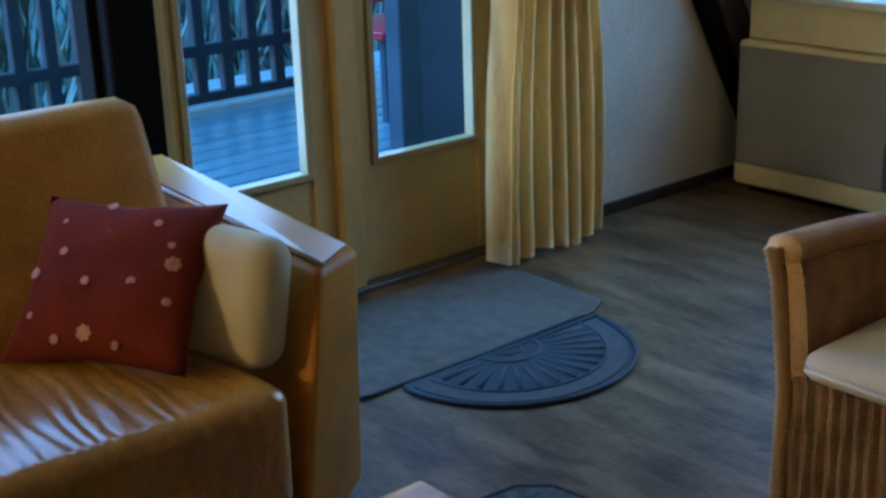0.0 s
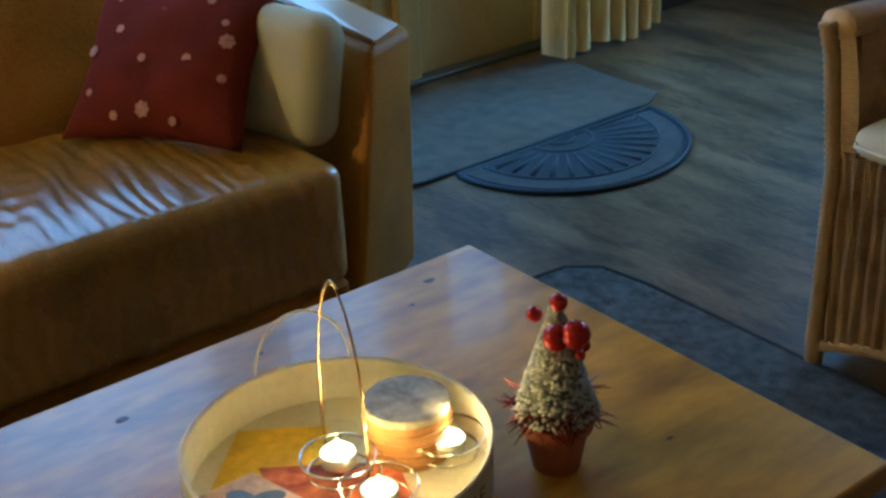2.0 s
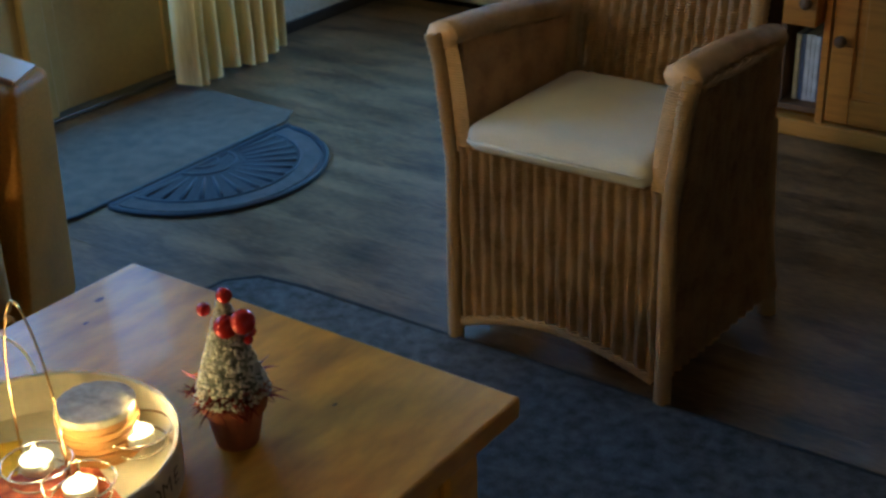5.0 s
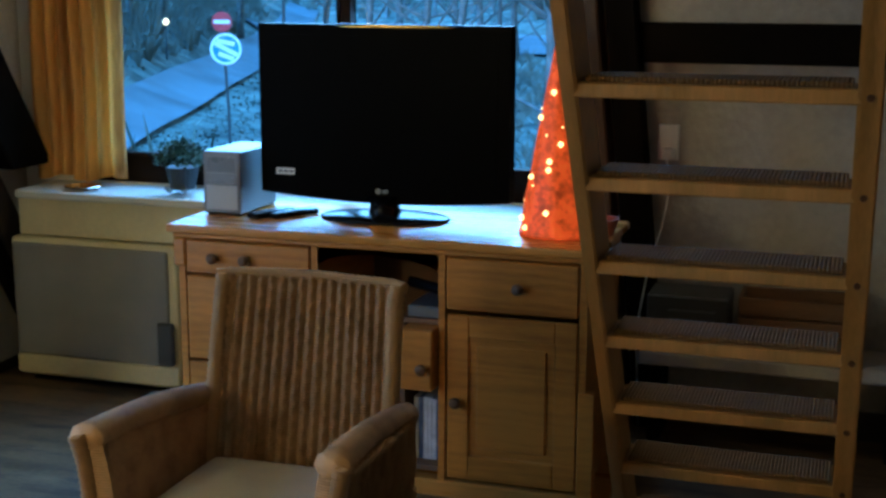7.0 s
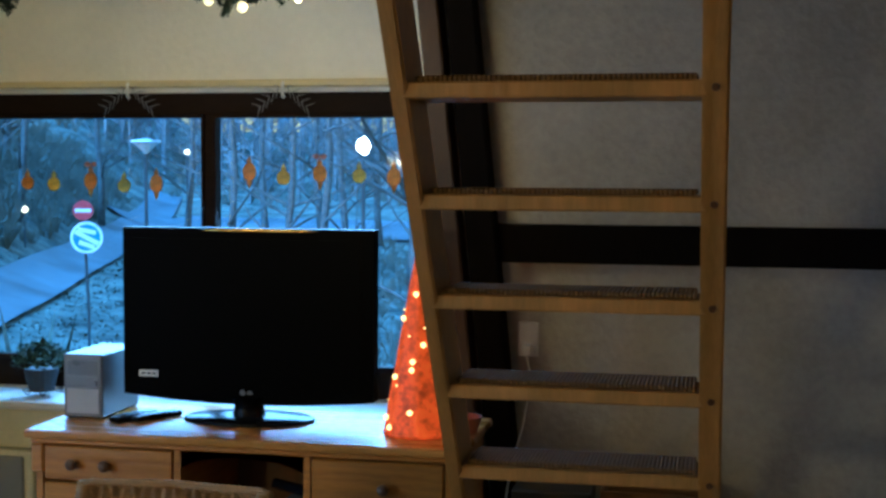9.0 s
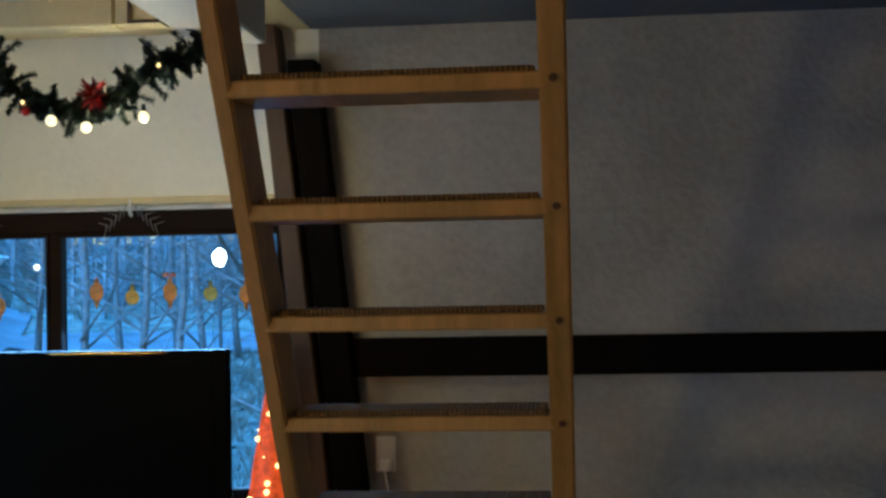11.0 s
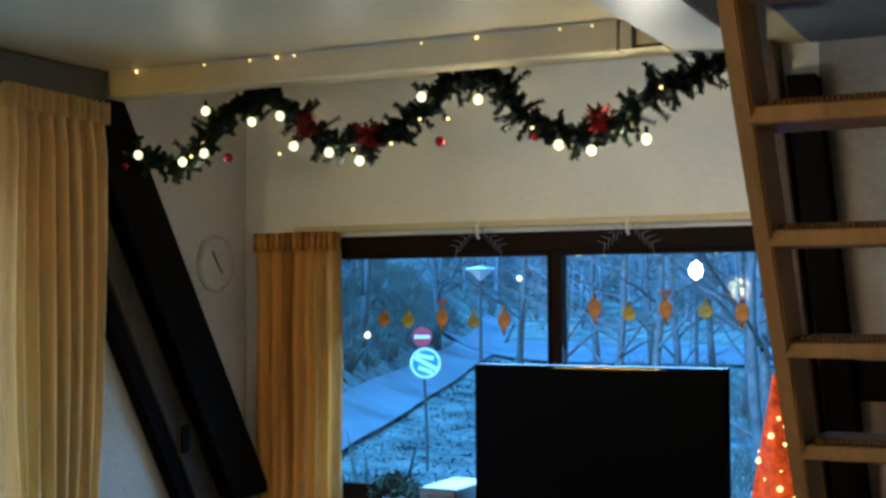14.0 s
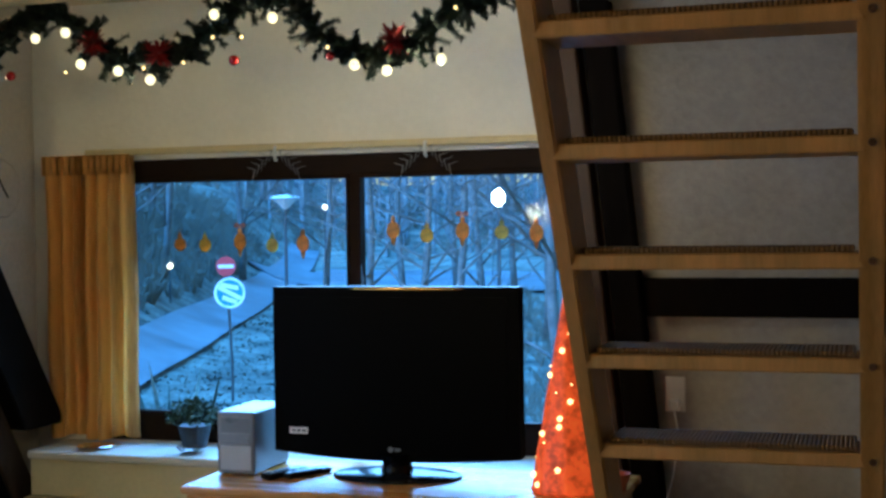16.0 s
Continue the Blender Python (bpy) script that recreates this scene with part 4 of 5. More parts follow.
    cu.body, cu.size, cu.align_x, cu.align_y = text, size, "CENTER", "CENTER"
    tmp = bpy.data.objects.new("printed_word", cu)
    scene.collection.objects.link(tmp)
    dg = bpy.context.evaluated_depsgraph_get()
    me = bpy.data.meshes.new_from_object(tmp.evaluated_get(dg))
    bpy.data.objects.remove(tmp)
    me.materials.clear()
    me.materials.append(M[material])
    ob = new("printed_word", me)
    ob.matrix_basis, ob.parent = m, parent
    return ob


def on_rim(text, ang, inside=False, size=0.030):
    """Letters bent round the rim, one letter at a time."""
    step = size * 0.78 / TA
    for i, ch in enumerate(text):
        if ch == " ":
            continue
        k = (i - (len(text) - 1) / 2) * step
        a = radians(ang) + (k if not inside else -k)
        r = (TA + 0.0035) if not inside else TA - 0.0055
        word(ch, size, pose(r * math.cos(a), r * math.sin(a), 0.034, 0, 0, math.degrees(a) + 90 + (180 if inside else 0)) @ pose(0, 0, 0, 90, 0, 0), tr)


on_rim("SWEET HOME", -86)
on_rim("SWEET", 42, True, 0.026)
on_rim("HOME", 14)
ns = thing("paper_napkins", "yellow and red patterned paper napkins in the tray", "napkins", TC + Vector((0, 0, 0.0095)))
part("yellow_sheet", prism(((-0.15, -0.04), (-0.065, -0.125), (-0.02, -0.02), (-0.09, 0.045)), 0.0, 0.002), "napkin_yellow", ns)
part("red_sheet", prism(((-0.07, -0.06), (0.10, -0.10), (0.13, 0.02), (0.02, 0.06)), 0.0022, 0.0045), "napkin_red", ns)
part("pink_packet", prism(((-0.055, -0.15), (0.055, -0.13), (0.035, -0.055), (-0.055, -0.075)), 0.0047, 0.016, 0.003), "napkin_pink", ns, "pink packet with a grey print")
for x, y, t in ((-0.022, -0.108, 20), (0.012, -0.106, -30), (-0.004, -0.086, 70)):
    bm = lathe([(0, 0), (0.011, 0), (0.010, 0.0008), (0, 0.0008)], 14)
    for v in bm.verts:
        v.co.x *= 1.7
    part("printed_petal", bm, "silver", ns, "grey printed petal", m=pose(x, y, 0.0162, 0, 0, t))
cs = thing("coaster_stack", "stack of round wooden coasters in the tray", "coasters", TC + Vector((0.005, 0.088, 0.0095)))
for i in range(6):
    part("coaster", lathe([(0, 0), (0.046, 0), (0.048, 0.0015), (0.048, 0.0075), (0.046, 0.009), (0, 0.009)], 28), "cork", cs, m=pose(0.0015 * math.sin(i * 2), 0.0015 * math.cos(i * 3), 0.0095 * i))
part("top_coaster", lathe([(0, 0), (0.048, 0), (0.0485, 0.008), (0.047, 0.0095), (0, 0.0095)], 28), "coaster_top", cs, "coaster with a faded print", m=pose(0, 0, 0.057))


def tealight(x, y, lift, ring, group="tealights"):
    c = thing("tealight", "burning tealight in a wire holder", "candle", TC + Vector((x, y, 0.0165)), group=group)
    part("tin", lathe([(0, 0), (0.0185, 0), (0.0195, 0.016), (0.0185, 0.016), (0.018, 0.012)], 20, at=(0, 0, lift)), "tin", c, smooth=True)
    part("wax", lathe([(0.0182, 0.0140), (0.012, 0.0146), (0, 0.0138)], 20, at=(0, 0, lift)), "wax", c)
    part("flame", lathe([(0, 0.0135), (0.0035, 0.016), (0.0045, 0.020), (0.0025, 0.027), (0, 0.032)], 10, at=(0, 0, lift)), "flame", c, "burning flame", True)
    for r, z in ((0.041, 0.022), (0.034, 0.003)) if ring else ((0.032, 0.012), (0.028, 0.0)):
        part("wire_ring", tube([(r * math.cos(k * 0.2618), r * math.sin(k * 0.2618), z + lift * 0.3) for k in range(24)], 0.0016, 6, closed=True), "steel", c, smooth=True)
    for k in range(3):
        a = k * 2.09 + 0.4
        part("wire_leg", tube([(0.030 * math.cos(a), 0.030 * math.sin(a), 0.0), (0.041 * math.cos(a), 0.041 * math.sin(a), 0.022 + lift * 0.3)], 0.0015, 5), "steel", c)
    return c


for x, y, lift in ((0.006, -0.004, 0.018), (0.071, 0.002, 0.004), (0.048, 0.11, 0.006)):
    tealight(x, y, lift, True)
    lamp("candle_light", "POINT", pose(*(TC + Vector((x, y, 0.068 + lift)))), 0.20, (1.0, 0.60, 0.20), 0.008)
gl = thing("candle_glass", "clear glass cup round the tallest tealight", "glass", TC + Vector((0.006, -0.004, 0.0165)))
ob = part("cup", lathe([(0.024, 0.012), (0.027, 0.020), (0.029, 0.055), (0.0275, 0.055), (0.0255, 0.020)], 24), "glass", gl, smooth=True)
ob.visible_shadow = False
wr = thing("wire_carrier", "tall brass wire loop standing in the tray", "carrier", TC + Vector((0, 0.01, 0.01)))
pts = []
for i in range(25):
    a = math.pi * i / 24
    z = 0.235 * (math.sin(a) ** 0.5) if 0 < i < 24 else 0
    pts.append((-0.036 * math.cos(a) * (0.75 + 0.25 * math.cos(a) ** 2), 0.02 * math.cos(a), z))
part("loop", tube(pts, 0.0017, 6), "brass", wr, smooth=True, m=pose(0, 0, 0, 0, 0, 30))

# ---- small frosted tree in a pot ----
pt = thing("potted_mini_tree", "small frosted artificial tree with red berries in a terracotta pot", "decoration", (-0.600, 0.925, TZ))
part("pot", lathe([(0, 0), (0.026, 0), (0.036, 0.050), (0.040, 0.050), (0.041, 0.064), (0.037, 0.064), (0.034, 0.052), (0, 0.052)], 24), "terracotta", pt, smooth=False)
rn = random.Random(8)
bm = lathe([(0.036, 0.066), (0.038, 0.085), (0.030, 0.12), (0.019, 0.155), (0.008, 0.19), (0, 0.20)], 18)
part("green_core", bm, "frost_core", pt, "frosted green needles", True)
bm = bmesh.new()
for i in range(1500):
    k = rn.random() ** 1.1
    z = 0.070 + 0.125 * k
    r = 0.040 * (1 - k) + 0.005
    a = rn.uniform(0, 6.28)
    s = rn.uniform(0.0014, 0.0031)
    ball((r * math.cos(a), r * math.sin(a), z), s, bm, 1)
part("frosted_cone", bm, "frost", pt, smooth=True)
bm = bmesh.new()
for i in range(170):
    a, k = rn.uniform(0, 6.28), rn.uniform(0.6, 1.5)
    p = Vector((0.040 * math.cos(a), 0.040 * math.sin(a), 0.066 + rn.uniform(-0.006, 0.018)))
    e = p + Vector((rn.uniform(-1, 1), rn.uniform(-1, 1), rn.uniform(-0.8, 0.9))).normalized() * 0.016 * k + Vector((math.cos(a), math.sin(a), 0)) * 0.008
    tube([p, p.lerp(e, 0.5) + Vector((0, 0, 0.002)), e], [0.0012, 0.001, 0.0004], 3, bm, cap=False)
part("tinsel_garland", bm, "tinsel", pt, "red tinsel round the pot's rim")
for x, y, z, r in ((0.004, 0.0, 0.202, 0.010), (-0.020, -0.012, 0.182, 0.009), (0.018, -0.016, 0.172, 0.015), (0.034, -0.004, 0.178, 0.016), (0.030, 0.006, 0.148, 0.006), (0.020, 0.02, 0.15, 0.008)):
    part("berry", ball((x, y, z), r, sub=2), "bauble", pt, "glossy red berry", True)

# ---- rug and mats ----
poly = [(-1.40, 1.915), (-1.52, 1.90), (-1.575, 1.84), (-1.585, 1.72), (-1.585, -0.9), (0.75, -0.9), (0.75, 1.915)]
rg = thing("area_rug", "blue-grey low-pile rug under the coffee table", "rug")
part("weave", prism(poly, 0.0, 0.009, 0.003), "rug", rg)
part("edge_binding", tube([(x, y, 0.006) for x, y in poly], 0.007, 6, closed=True), "rug_edge", rg, "dark bound edge", True)
gm = thing("grey_mat", "thin grey ribbed mat before the terrace doors", "mat")
part("weave", prism(((-2.66, 1.50), (-2.15, 1.86), (-2.15, 1.895), (-2.155, 2.70), (-2.20, 2.79), (-2.68, 2.80)), 0.0, 0.006, 0.002), "mat_grey", gm)
part("edge_binding", tube([(-2.16, 1.86, 0.006), (-2.15, 1.90, 0.006), (-2.155, 2.66, 0.006)], 0.006, 6), "rubber", gm, smooth=True)
dm = thing("half_round_doormat", "half-round black rubber doormat with fan pattern", "doormat", (-2.125, 2.33, 0))
ax, ay = 0.343, 0.350


def arc(k, n=36):
    return [(ax * k * math.cos(a), ay * k * math.sin(a)) for a in [-math.pi / 2 + math.pi * i / n for i in range(n + 1)]]


part("rubber_base", prism(arc(1.0), 0.0, 0.006, 0.002), "rubber", dm)
part("outer_band", prism([(max(x, 0.012), y) for x, y in arc(0.93)] , 0.0062, 0.009), "mat_brown", dm, "brown fibre band")
part("inner_field", prism([(max(x, 0.016), y) for x, y in arc(0.76)], 0.0092, 0.0105), "mat_dark", dm)
part("rim", tube([(x, y, 0.007) for x, y in arc(0.985)], 0.008, 6, closed=True), "rubber", dm, "raised rubber rim", True)
part("inner_rim", tube([(max(x, 0.012), y, 0.009) for x, y in arc(0.77)], 0.005, 6), "rubber", dm, smooth=True)
for i in range(15):
    a = -math.pi / 2 + math.pi * (i + 0.5) / 15
    pts = [(ax * k * math.cos(a) + 0.012, ay * k * math.sin(a), 0.010) for k in (0.30, 0.5, 0.72)]
    part("rib", tube(pts, [0.003, 0.006, 0.008], 5), "rubber", dm, smooth=True)
for k in (0.12, 0.26):
    part("scroll", tube([(max(x, 0.008), y, 0.010) for x, y in arc(k, 14)], 0.006, 5), "rubber", dm, smooth=True)

# ---- wicker chair ----
ch = thing("wicker_armchair", "brown woven wicker armchair with a pale seat cushion", "chair", group="")
CX0, CX1, CY0, CY1 = -0.985, -0.510, 1.925, 2.345


def wrapped(points, radius, sides=9):
    """A rod bound with cane: its skin swells and dips turn by turn."""
    pts = [Vector(p) for p in points]
    rad = radius if isinstance(radius, (list, tuple)) else [radius] * len(pts)
    out, rr = [], []
    for i in range(len(pts) - 1):
        n = max(2, int((pts[i + 1] - pts[i]).length / 0.0065))
        for k in range(n):
            out.append(pts[i].lerp(pts[i + 1], k / n))
            rr.append((rad[i] + (rad[i + 1] - rad[i]) * k / n) * (1.07 if len(out) % 2 else 0.90))
    return tube(out + [pts[-1]], rr + [rad[-1]], sides)


def woven(fn, nu, nv, ribs, amp, along_u=True):
    """A woven panel: rounded ribs across u, thick enough to be solid."""
    def f(u, v):
        p, nrm = fn(u, v)
        k = abs(math.sin(math.pi * ribs * u))
        j = 0.35 * amp * math.sin(2 * math.pi * 46 * v + math.pi * int(ribs * u))
        q = Vector(p) + Vector(nrm) * (amp * k + j * k)
        return q
    bm = sheet(f, nu, nv)
    bmesh.ops.solidify(bm, geom=bm.faces[:], thickness=0.012)
    return bm


def backpanel(u, v):
    bow = 0.020 * math.sin(math.pi * u)
    x = CX0 + 0.045 + (CX1 - CX0 - 0.09) * u + (u - 0.5) * 0.03 * (1 - v)
    return (x, 2.305 + 0.095 * v + bow, 0.42 + 0.450 * v), (0, -1, 0.2)


part("backrest", woven(backpanel, 136, 60, 17, 0.012), "wicker", ch, "ribbed woven back", True)
part("back_shell", sheet(lambda u, v: (CX0 + 0.04 + (CX1 - CX0 - 0.08) * u, 2.345 + 0.08 * v + 0.02 * math.sin(math.pi * u) - 0.02 * (1 - v), 0.06 + 0.80 * v), 20, 20), "wicker", ch, smooth=True)
for s, x in ((-1, CX0 + 0.035), (1, CX1 - 0.035)):
    part("back_post", wrapped([(x, 2.30, 0.45), (x, 2.345, 0.66), (x - 0.004 * s, 2.385, 0.84), (x - 0.002 * s, 2.398, 0.868)], 0.018, 10), "wicker_edge", ch, "wrapped wicker post", True)
part("back_top", wrapped([(CX0 + 0.022, 2.395, 0.868), (CX0 + 0.05, 2.405, 0.872), (-0.75, 2.425, 0.874), (CX1 - 0.05, 2.405, 0.872), (CX1 - 0.022, 2.395, 0.868)], 0.011, 10), "wicker_edge", ch, "wrapped wicker top rail", True)
for s, x in ((-1, CX0), (1, CX1)):
    def side(u, v, s=s, x=x):
        y = CY0 + 0.01 + (CY1 - CY0 - 0.01) * u
        top = 0.66 - 0.045 * u
        z = 0.055 + (top - 0.055) * v
        flare = 0.03 * max(0, 1 - v * 2.2) * u
        return (x + s * (flare + 0.010 * v + 0.028 * v * v * (1 - 0.7 * u)), y + flare * 1.6 * (u > 0.5) * u, z), (s, 0, 0)

    # sides take the darker wicker, their shade put into the colour
    part("side_panel", woven(side, 112, 50, 14, 0.008), "wicker_side_shaded", ch, "woven side", True)
    part("inner_side", sheet(lambda u, v, s=s, x=x: (x - s * 0.042 + s * 0.024 * v * (1 - 0.7 * u), CY0 + 0.02 + (CY1 - CY0) * u, 0.36 + (0.28 - 0.045 * u) * v), 10, 10), "wicker_side_shaded", ch, smooth=True)
    bm = bmesh.new()
    n = 12
    prev = None
    for i in range(n + 1):
        u = i / n
        y, z = CY0 - 0.005 + 0.45 * u, 0.655 - 0.05 * u + 0.012 * math.sin(math.pi * u)
        w2 = 0.036 - 0.008 * u
        ring = [bm.verts.new((x - s * 0.016 + s * 0.026 * (1 - 0.8 * u) + w2 * math.cos(a), y, z + 0.026 * math.sin(a))) for a in [j * math.pi / 5 for j in range(10)]]
        if prev:
            for j in range(10):
                bm.faces.new((prev[j], prev[(j + 1) % 10], ring[(j + 1) % 10], ring[j]))
        else:
            bm.faces.new(ring)
        prev = ring
    bm.faces.new(prev)
    part("arm_rest", bm, "wicker_arm_shaded", ch, "rolled woven arm", True)
    part("front_post", wrapped([(x, CY0, 0.0), (x, CY0, 0.10), (x - s * 0.004, CY0, 0.40), (x + s * 0.018, CY0 - 0.004, 0.60), (x + s * 0.030, CY0 - 0.006, 0.655)], [0.017, 0.017, 0.016, 0.016, 0.018], 10), "wicker_edge", ch, "wrapped wicker front leg", True)
    part("arm_front", sheet(lambda u, v, s=s, x=x: (x - s * 0.044 * u + s * 0.028 * v * v, CY0 + 0.002 - 0.006 * math.sin(math.pi * u), 0.425 + 0.225 * v), 6, 14), "wicker", ch, "woven front of the arm", True)
    part("back_leg", wrapped([(x + s * 0.02, CY1 + 0.03, 0.0), (x + s * 0.008, CY1 + 0.01, 0.2), (x, CY1, 0.45)], 0.020, 8), "wicker_edge", ch, smooth=True)
    part("arm_lip", wrapped([(x + s * 0.040, CY0, 0.640), (x + s * 0.034, CY0 + 0.2, 0.625), (x + s * 0.012, CY1, 0.60)], 0.010, 6), "wicker_edge", ch, smooth=True)


def skirt(u, v):
    x = CX0 + 0.015 + (CX1 - CX0 - 0.03) * u
    low = 0.055 + 0.045 * math.sin(math.pi * u)
    return (x, CY0 + 0.004, low + (0.437 - low) * v), (0, -1, 0)


part("front_panel", woven(skirt, 144, 44, 18, 0.012), "wicker", ch, "woven front with arched lower edge", True)
part("front_hem", wrapped([(CX0 + 0.02 + (CX1 - CX0 - 0.04) * i / 12, CY0 - 0.002, 0.05 + 0.045 * math.sin(math.pi * i / 12)) for i in range(13)], 0.011, 8), "wicker_edge", ch, smooth=True)
part("seat_deck", box(CX0 + 0.03, CX1 - 0.03, CY0 + 0.01, 2.32, 0.415, 0.432), "wicker", ch)
sc = thing("seat_cushion", "off-white seat cushion on the wicker armchair", "cushion")
part("cover", soft_slab(-0.945, -0.548, 1.905, 2.315, 0.433, 0.492, 0.029, 0.012), "seat_cloth", sc, smooth=True)
part("piping", tube([(-0.925, 1.897, 0.463), (-0.75, 1.893, 0.463), (-0.568, 1.897, 0.463), (-0.550, 1.93, 0.463), (-0.550, 2.28, 0.463), (-0.943, 2.28, 0.463), (-0.943, 1.93, 0.463)], 0.004, 6, closed=True), "seat_cloth", sc, smooth=True)


# ---- heater ----
h = thing("wall_heater", "cream panel heater with grey grille under the sill", "heater", (-2.67, 4.0, 0.0))
part("body", box(0, 0.70, 0.0, 0.16, 0.02, 0.555, 0.015, seg=2), "cream", h)
part("grille", box(0.012, 0.665, -0.012, 0.004, 0.105, 0.535, 0.006), "grille", h, "grey perforated front grille")
part("lower_panel", box(0.005, 0.695, -0.006, 0.004, 0.03, 0.100, 0.004), "cream", h)
part("control_box", box(0.625, 0.690, -0.035, -0.012, 0.115, 0.275, 0.006), "grey", h, "dark grey control box")
part("foot", box(0.06, 0.64, 0.02, 0.14, 0, 0.022), "beam", h)

# ---- pine desk ----
DX0, DX1, DY0, DY1, DZ = -1.615, -0.345, 3.385, 3.87, 0.77
d = thing("pine_desk", "waxed pine pedestal desk with drawers and a cupboard door", "desk")
part("desktop", box(DX0 - 0.03, DX1 + 0.03, DY0 - 0.02, DY1, DZ - 0.026, DZ, 0.007, seg=2), "desk_top", d)
part("top_moulding", box(DX0 - 0.014, DX1 + 0.014, DY0 - 0.008, DY1, DZ - 0.042, DZ - 0.026, 0.004), "desk", d)
part("side", box(DX0, DX0 + 0.022, DY0, DY1, 0.05, DZ - 0.042), "desk", d)
part("side", box(DX1 - 0.022, DX1, DY0, DY1, 0.05, DZ - 0.042), "desk", d)
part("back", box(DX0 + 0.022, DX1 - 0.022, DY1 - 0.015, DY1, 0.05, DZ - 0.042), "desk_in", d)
for x in (-1.165, -0.770):
    part("divider", box(x - 0.010, x + 0.010, DY0, DY1 - 0.015, 0.05, DZ - 0.042), "desk", d)
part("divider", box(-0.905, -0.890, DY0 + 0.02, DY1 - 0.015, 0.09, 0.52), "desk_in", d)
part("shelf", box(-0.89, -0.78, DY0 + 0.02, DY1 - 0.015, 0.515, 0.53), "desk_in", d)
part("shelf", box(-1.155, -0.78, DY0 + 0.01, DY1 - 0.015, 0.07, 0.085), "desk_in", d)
part("plinth", box(DX0 - 0.012, DX1 + 0.075, DY0 - 0.012, DY1, 0.0, 0.05, 0.005), "desk_top", d)
bm = bmesh.new()
pts = []
for i in range(15):
    u = i / 14
    pts.append((-1.155 + 0.375 * u, 0.672 + 0.040 * math.sin(math.pi * u) ** 0.6))
a = [bm.verts.new((x, DY0 + 0.004, z)) for x, z in pts]
b = [bm.verts.new((x, DY0 + 0.004, DZ - 0.042)) for x, z in pts]
for i in range(14):
    bm.faces.new((a[i], a[i + 1], b[i + 1], b[i]))
bmesh.ops.solidify(bm, geom=bm.faces[:], thickness=-0.018)
part("arched_apron", bm, "desk", d, "arched board over the knee hole")


def knob(x, z, y, parent):
    part("knob", lathe([(0, 0), (0.008, 0), (0.007, 0.012), (0.016, 0.018), (0.017, 0.026), (0.010, 0.033), (0, 0.034)], 14), "desk_in", parent, "turned wooden knob", True, m=pose(x, y, z, 90, 0, 0))


def drawer(x0, x1, z0, z1, y, knobs):
    ob = part("drawer", box(x0, x1, y, y + 0.35, z0, z1, 0.004), "desk", d)
    for x, z in knobs:
        knob(x, z, y + 0.001, ob)


drawer(-1.588, -1.180, 0.620, 0.722, DY0 - 0.004, ((-1.49, 0.672), (-1.385, 0.672)))
drawer(-1.588, -1.180, 0.350, 0.612, DY0 - 0.004, ((-1.385, 0.48),))
drawer(-0.755, -0.370, 0.570, 0.722, DY0 - 0.004, ((-0.540, 0.648),))
drawer(-0.882, -0.785, 0.330, 0.512, DY0 - 0.045, ((-0.812, 0.400),))


def cupboard(x0, x1, z0, z1, knob_at):
    y = DY0 - 0.004
    c = part("cupboard_door", box(x0 + 0.062, x1 - 0.062, y + 0.008, y + 0.016, z0 + 0.07, z1 - 0.062), "desk", d, "panelled pine cupboard door")
    part("stile", box(x0, x0 + 0.065, y, y + 0.02, z0, z1, 0.003), "desk", c)
    part("stile", box(x1 - 0.065, x1, y, y + 0.02, z0, z1, 0.003), "desk", c)
    part("rail", box(x0 + 0.065, x1 - 0.065, y, y + 0.02, z0, z0 + 0.075, 0.003), "desk", c)
    part("rail", box(x0 + 0.065, x1 - 0.065, y, y + 0.02, z1 - 0.065, z1, 0.003), "desk", c)
    part("raised_field", box(x0 + 0.088, x1 - 0.088, y + 0.001, y + 0.01, z0 + 0.098, z1 - 0.088, 0.004), "desk", c)
    knob(knob_at, (z0 + z1) / 2 - 0.01, y + 0.001, c)


cupboard(-0.752, -0.370, 0.060, 0.556, -0.722)
cupboard(-1.588, -1.180, 0.060, 0.340, -1.21)
part("corner_block", box(DX1 - 0.02, DX1 + 0.028, DY0 - 0.01, DY0 + 0.03, 0.05, 0.36, 0.003), "desk", d)
part("side_post", box(DX0 - 0.012, DX0 + 0.03, DY0 - 0.012, DY0 + 0.02, 0.64, 0.728, 0.006), "desk", d)
rd = random.Random(5)
x = -0.875
i = 0
while x < -0.792:
    wd = rd.uniform(0.011, 0.016)
    tagged(part("disc_case", box(x, x + wd - 0.0008, DY0 + 0.06, DY0 + 0.20, 0.085, 0.085 + rd.uniform(0.185, 0.195), 0.001), rd.choice(("dvd_a", "dvd_b", "dvd_c", "dvd_a"))), "upright disc case on the desk's lower shelf", "disc case", "disc cases")
    x += wd
tagged(part("set_top_box", box(-0.885, -0.785, DY0 + 0.03, DY0 + 0.20, 0.53, 0.565, 0.004), "silver"), "small silver box on the desk's middle shelf", "electronics")
bm = box(-0.02, 0.02, -0.11, 0.11, 0, 0.03, 0.006)
tagged(part("black_case", bm, "black_gloss", m=pose(-0.835, DY0 + 0.12, 0.585, 0, 25, 60)), "slanting black case in the knee hole", "case")

# ---- television ----
tv = thing("television", "black flat-screen television on a glossy oval foot", "television", (-1.046, 3.665, DZ))
bm = bmesh.new()
hw = 0.405


def outline(k, n=18):
    o = [(-hw + k, 0.595 - k), (hw - k, 0.595 - k)]
    for i in range(n + 1):
        u = 1 - 2 * i / n
        o.append(((hw - k) * u, 0.072 + k - 0.022 * (1 - u * u)))
    return o


def slab(k, y0, y1, bev):
    poly = outline(k)
    bm = bmesh.new()
    a = [bm.verts.new((x, y0, z)) for x, z in poly]
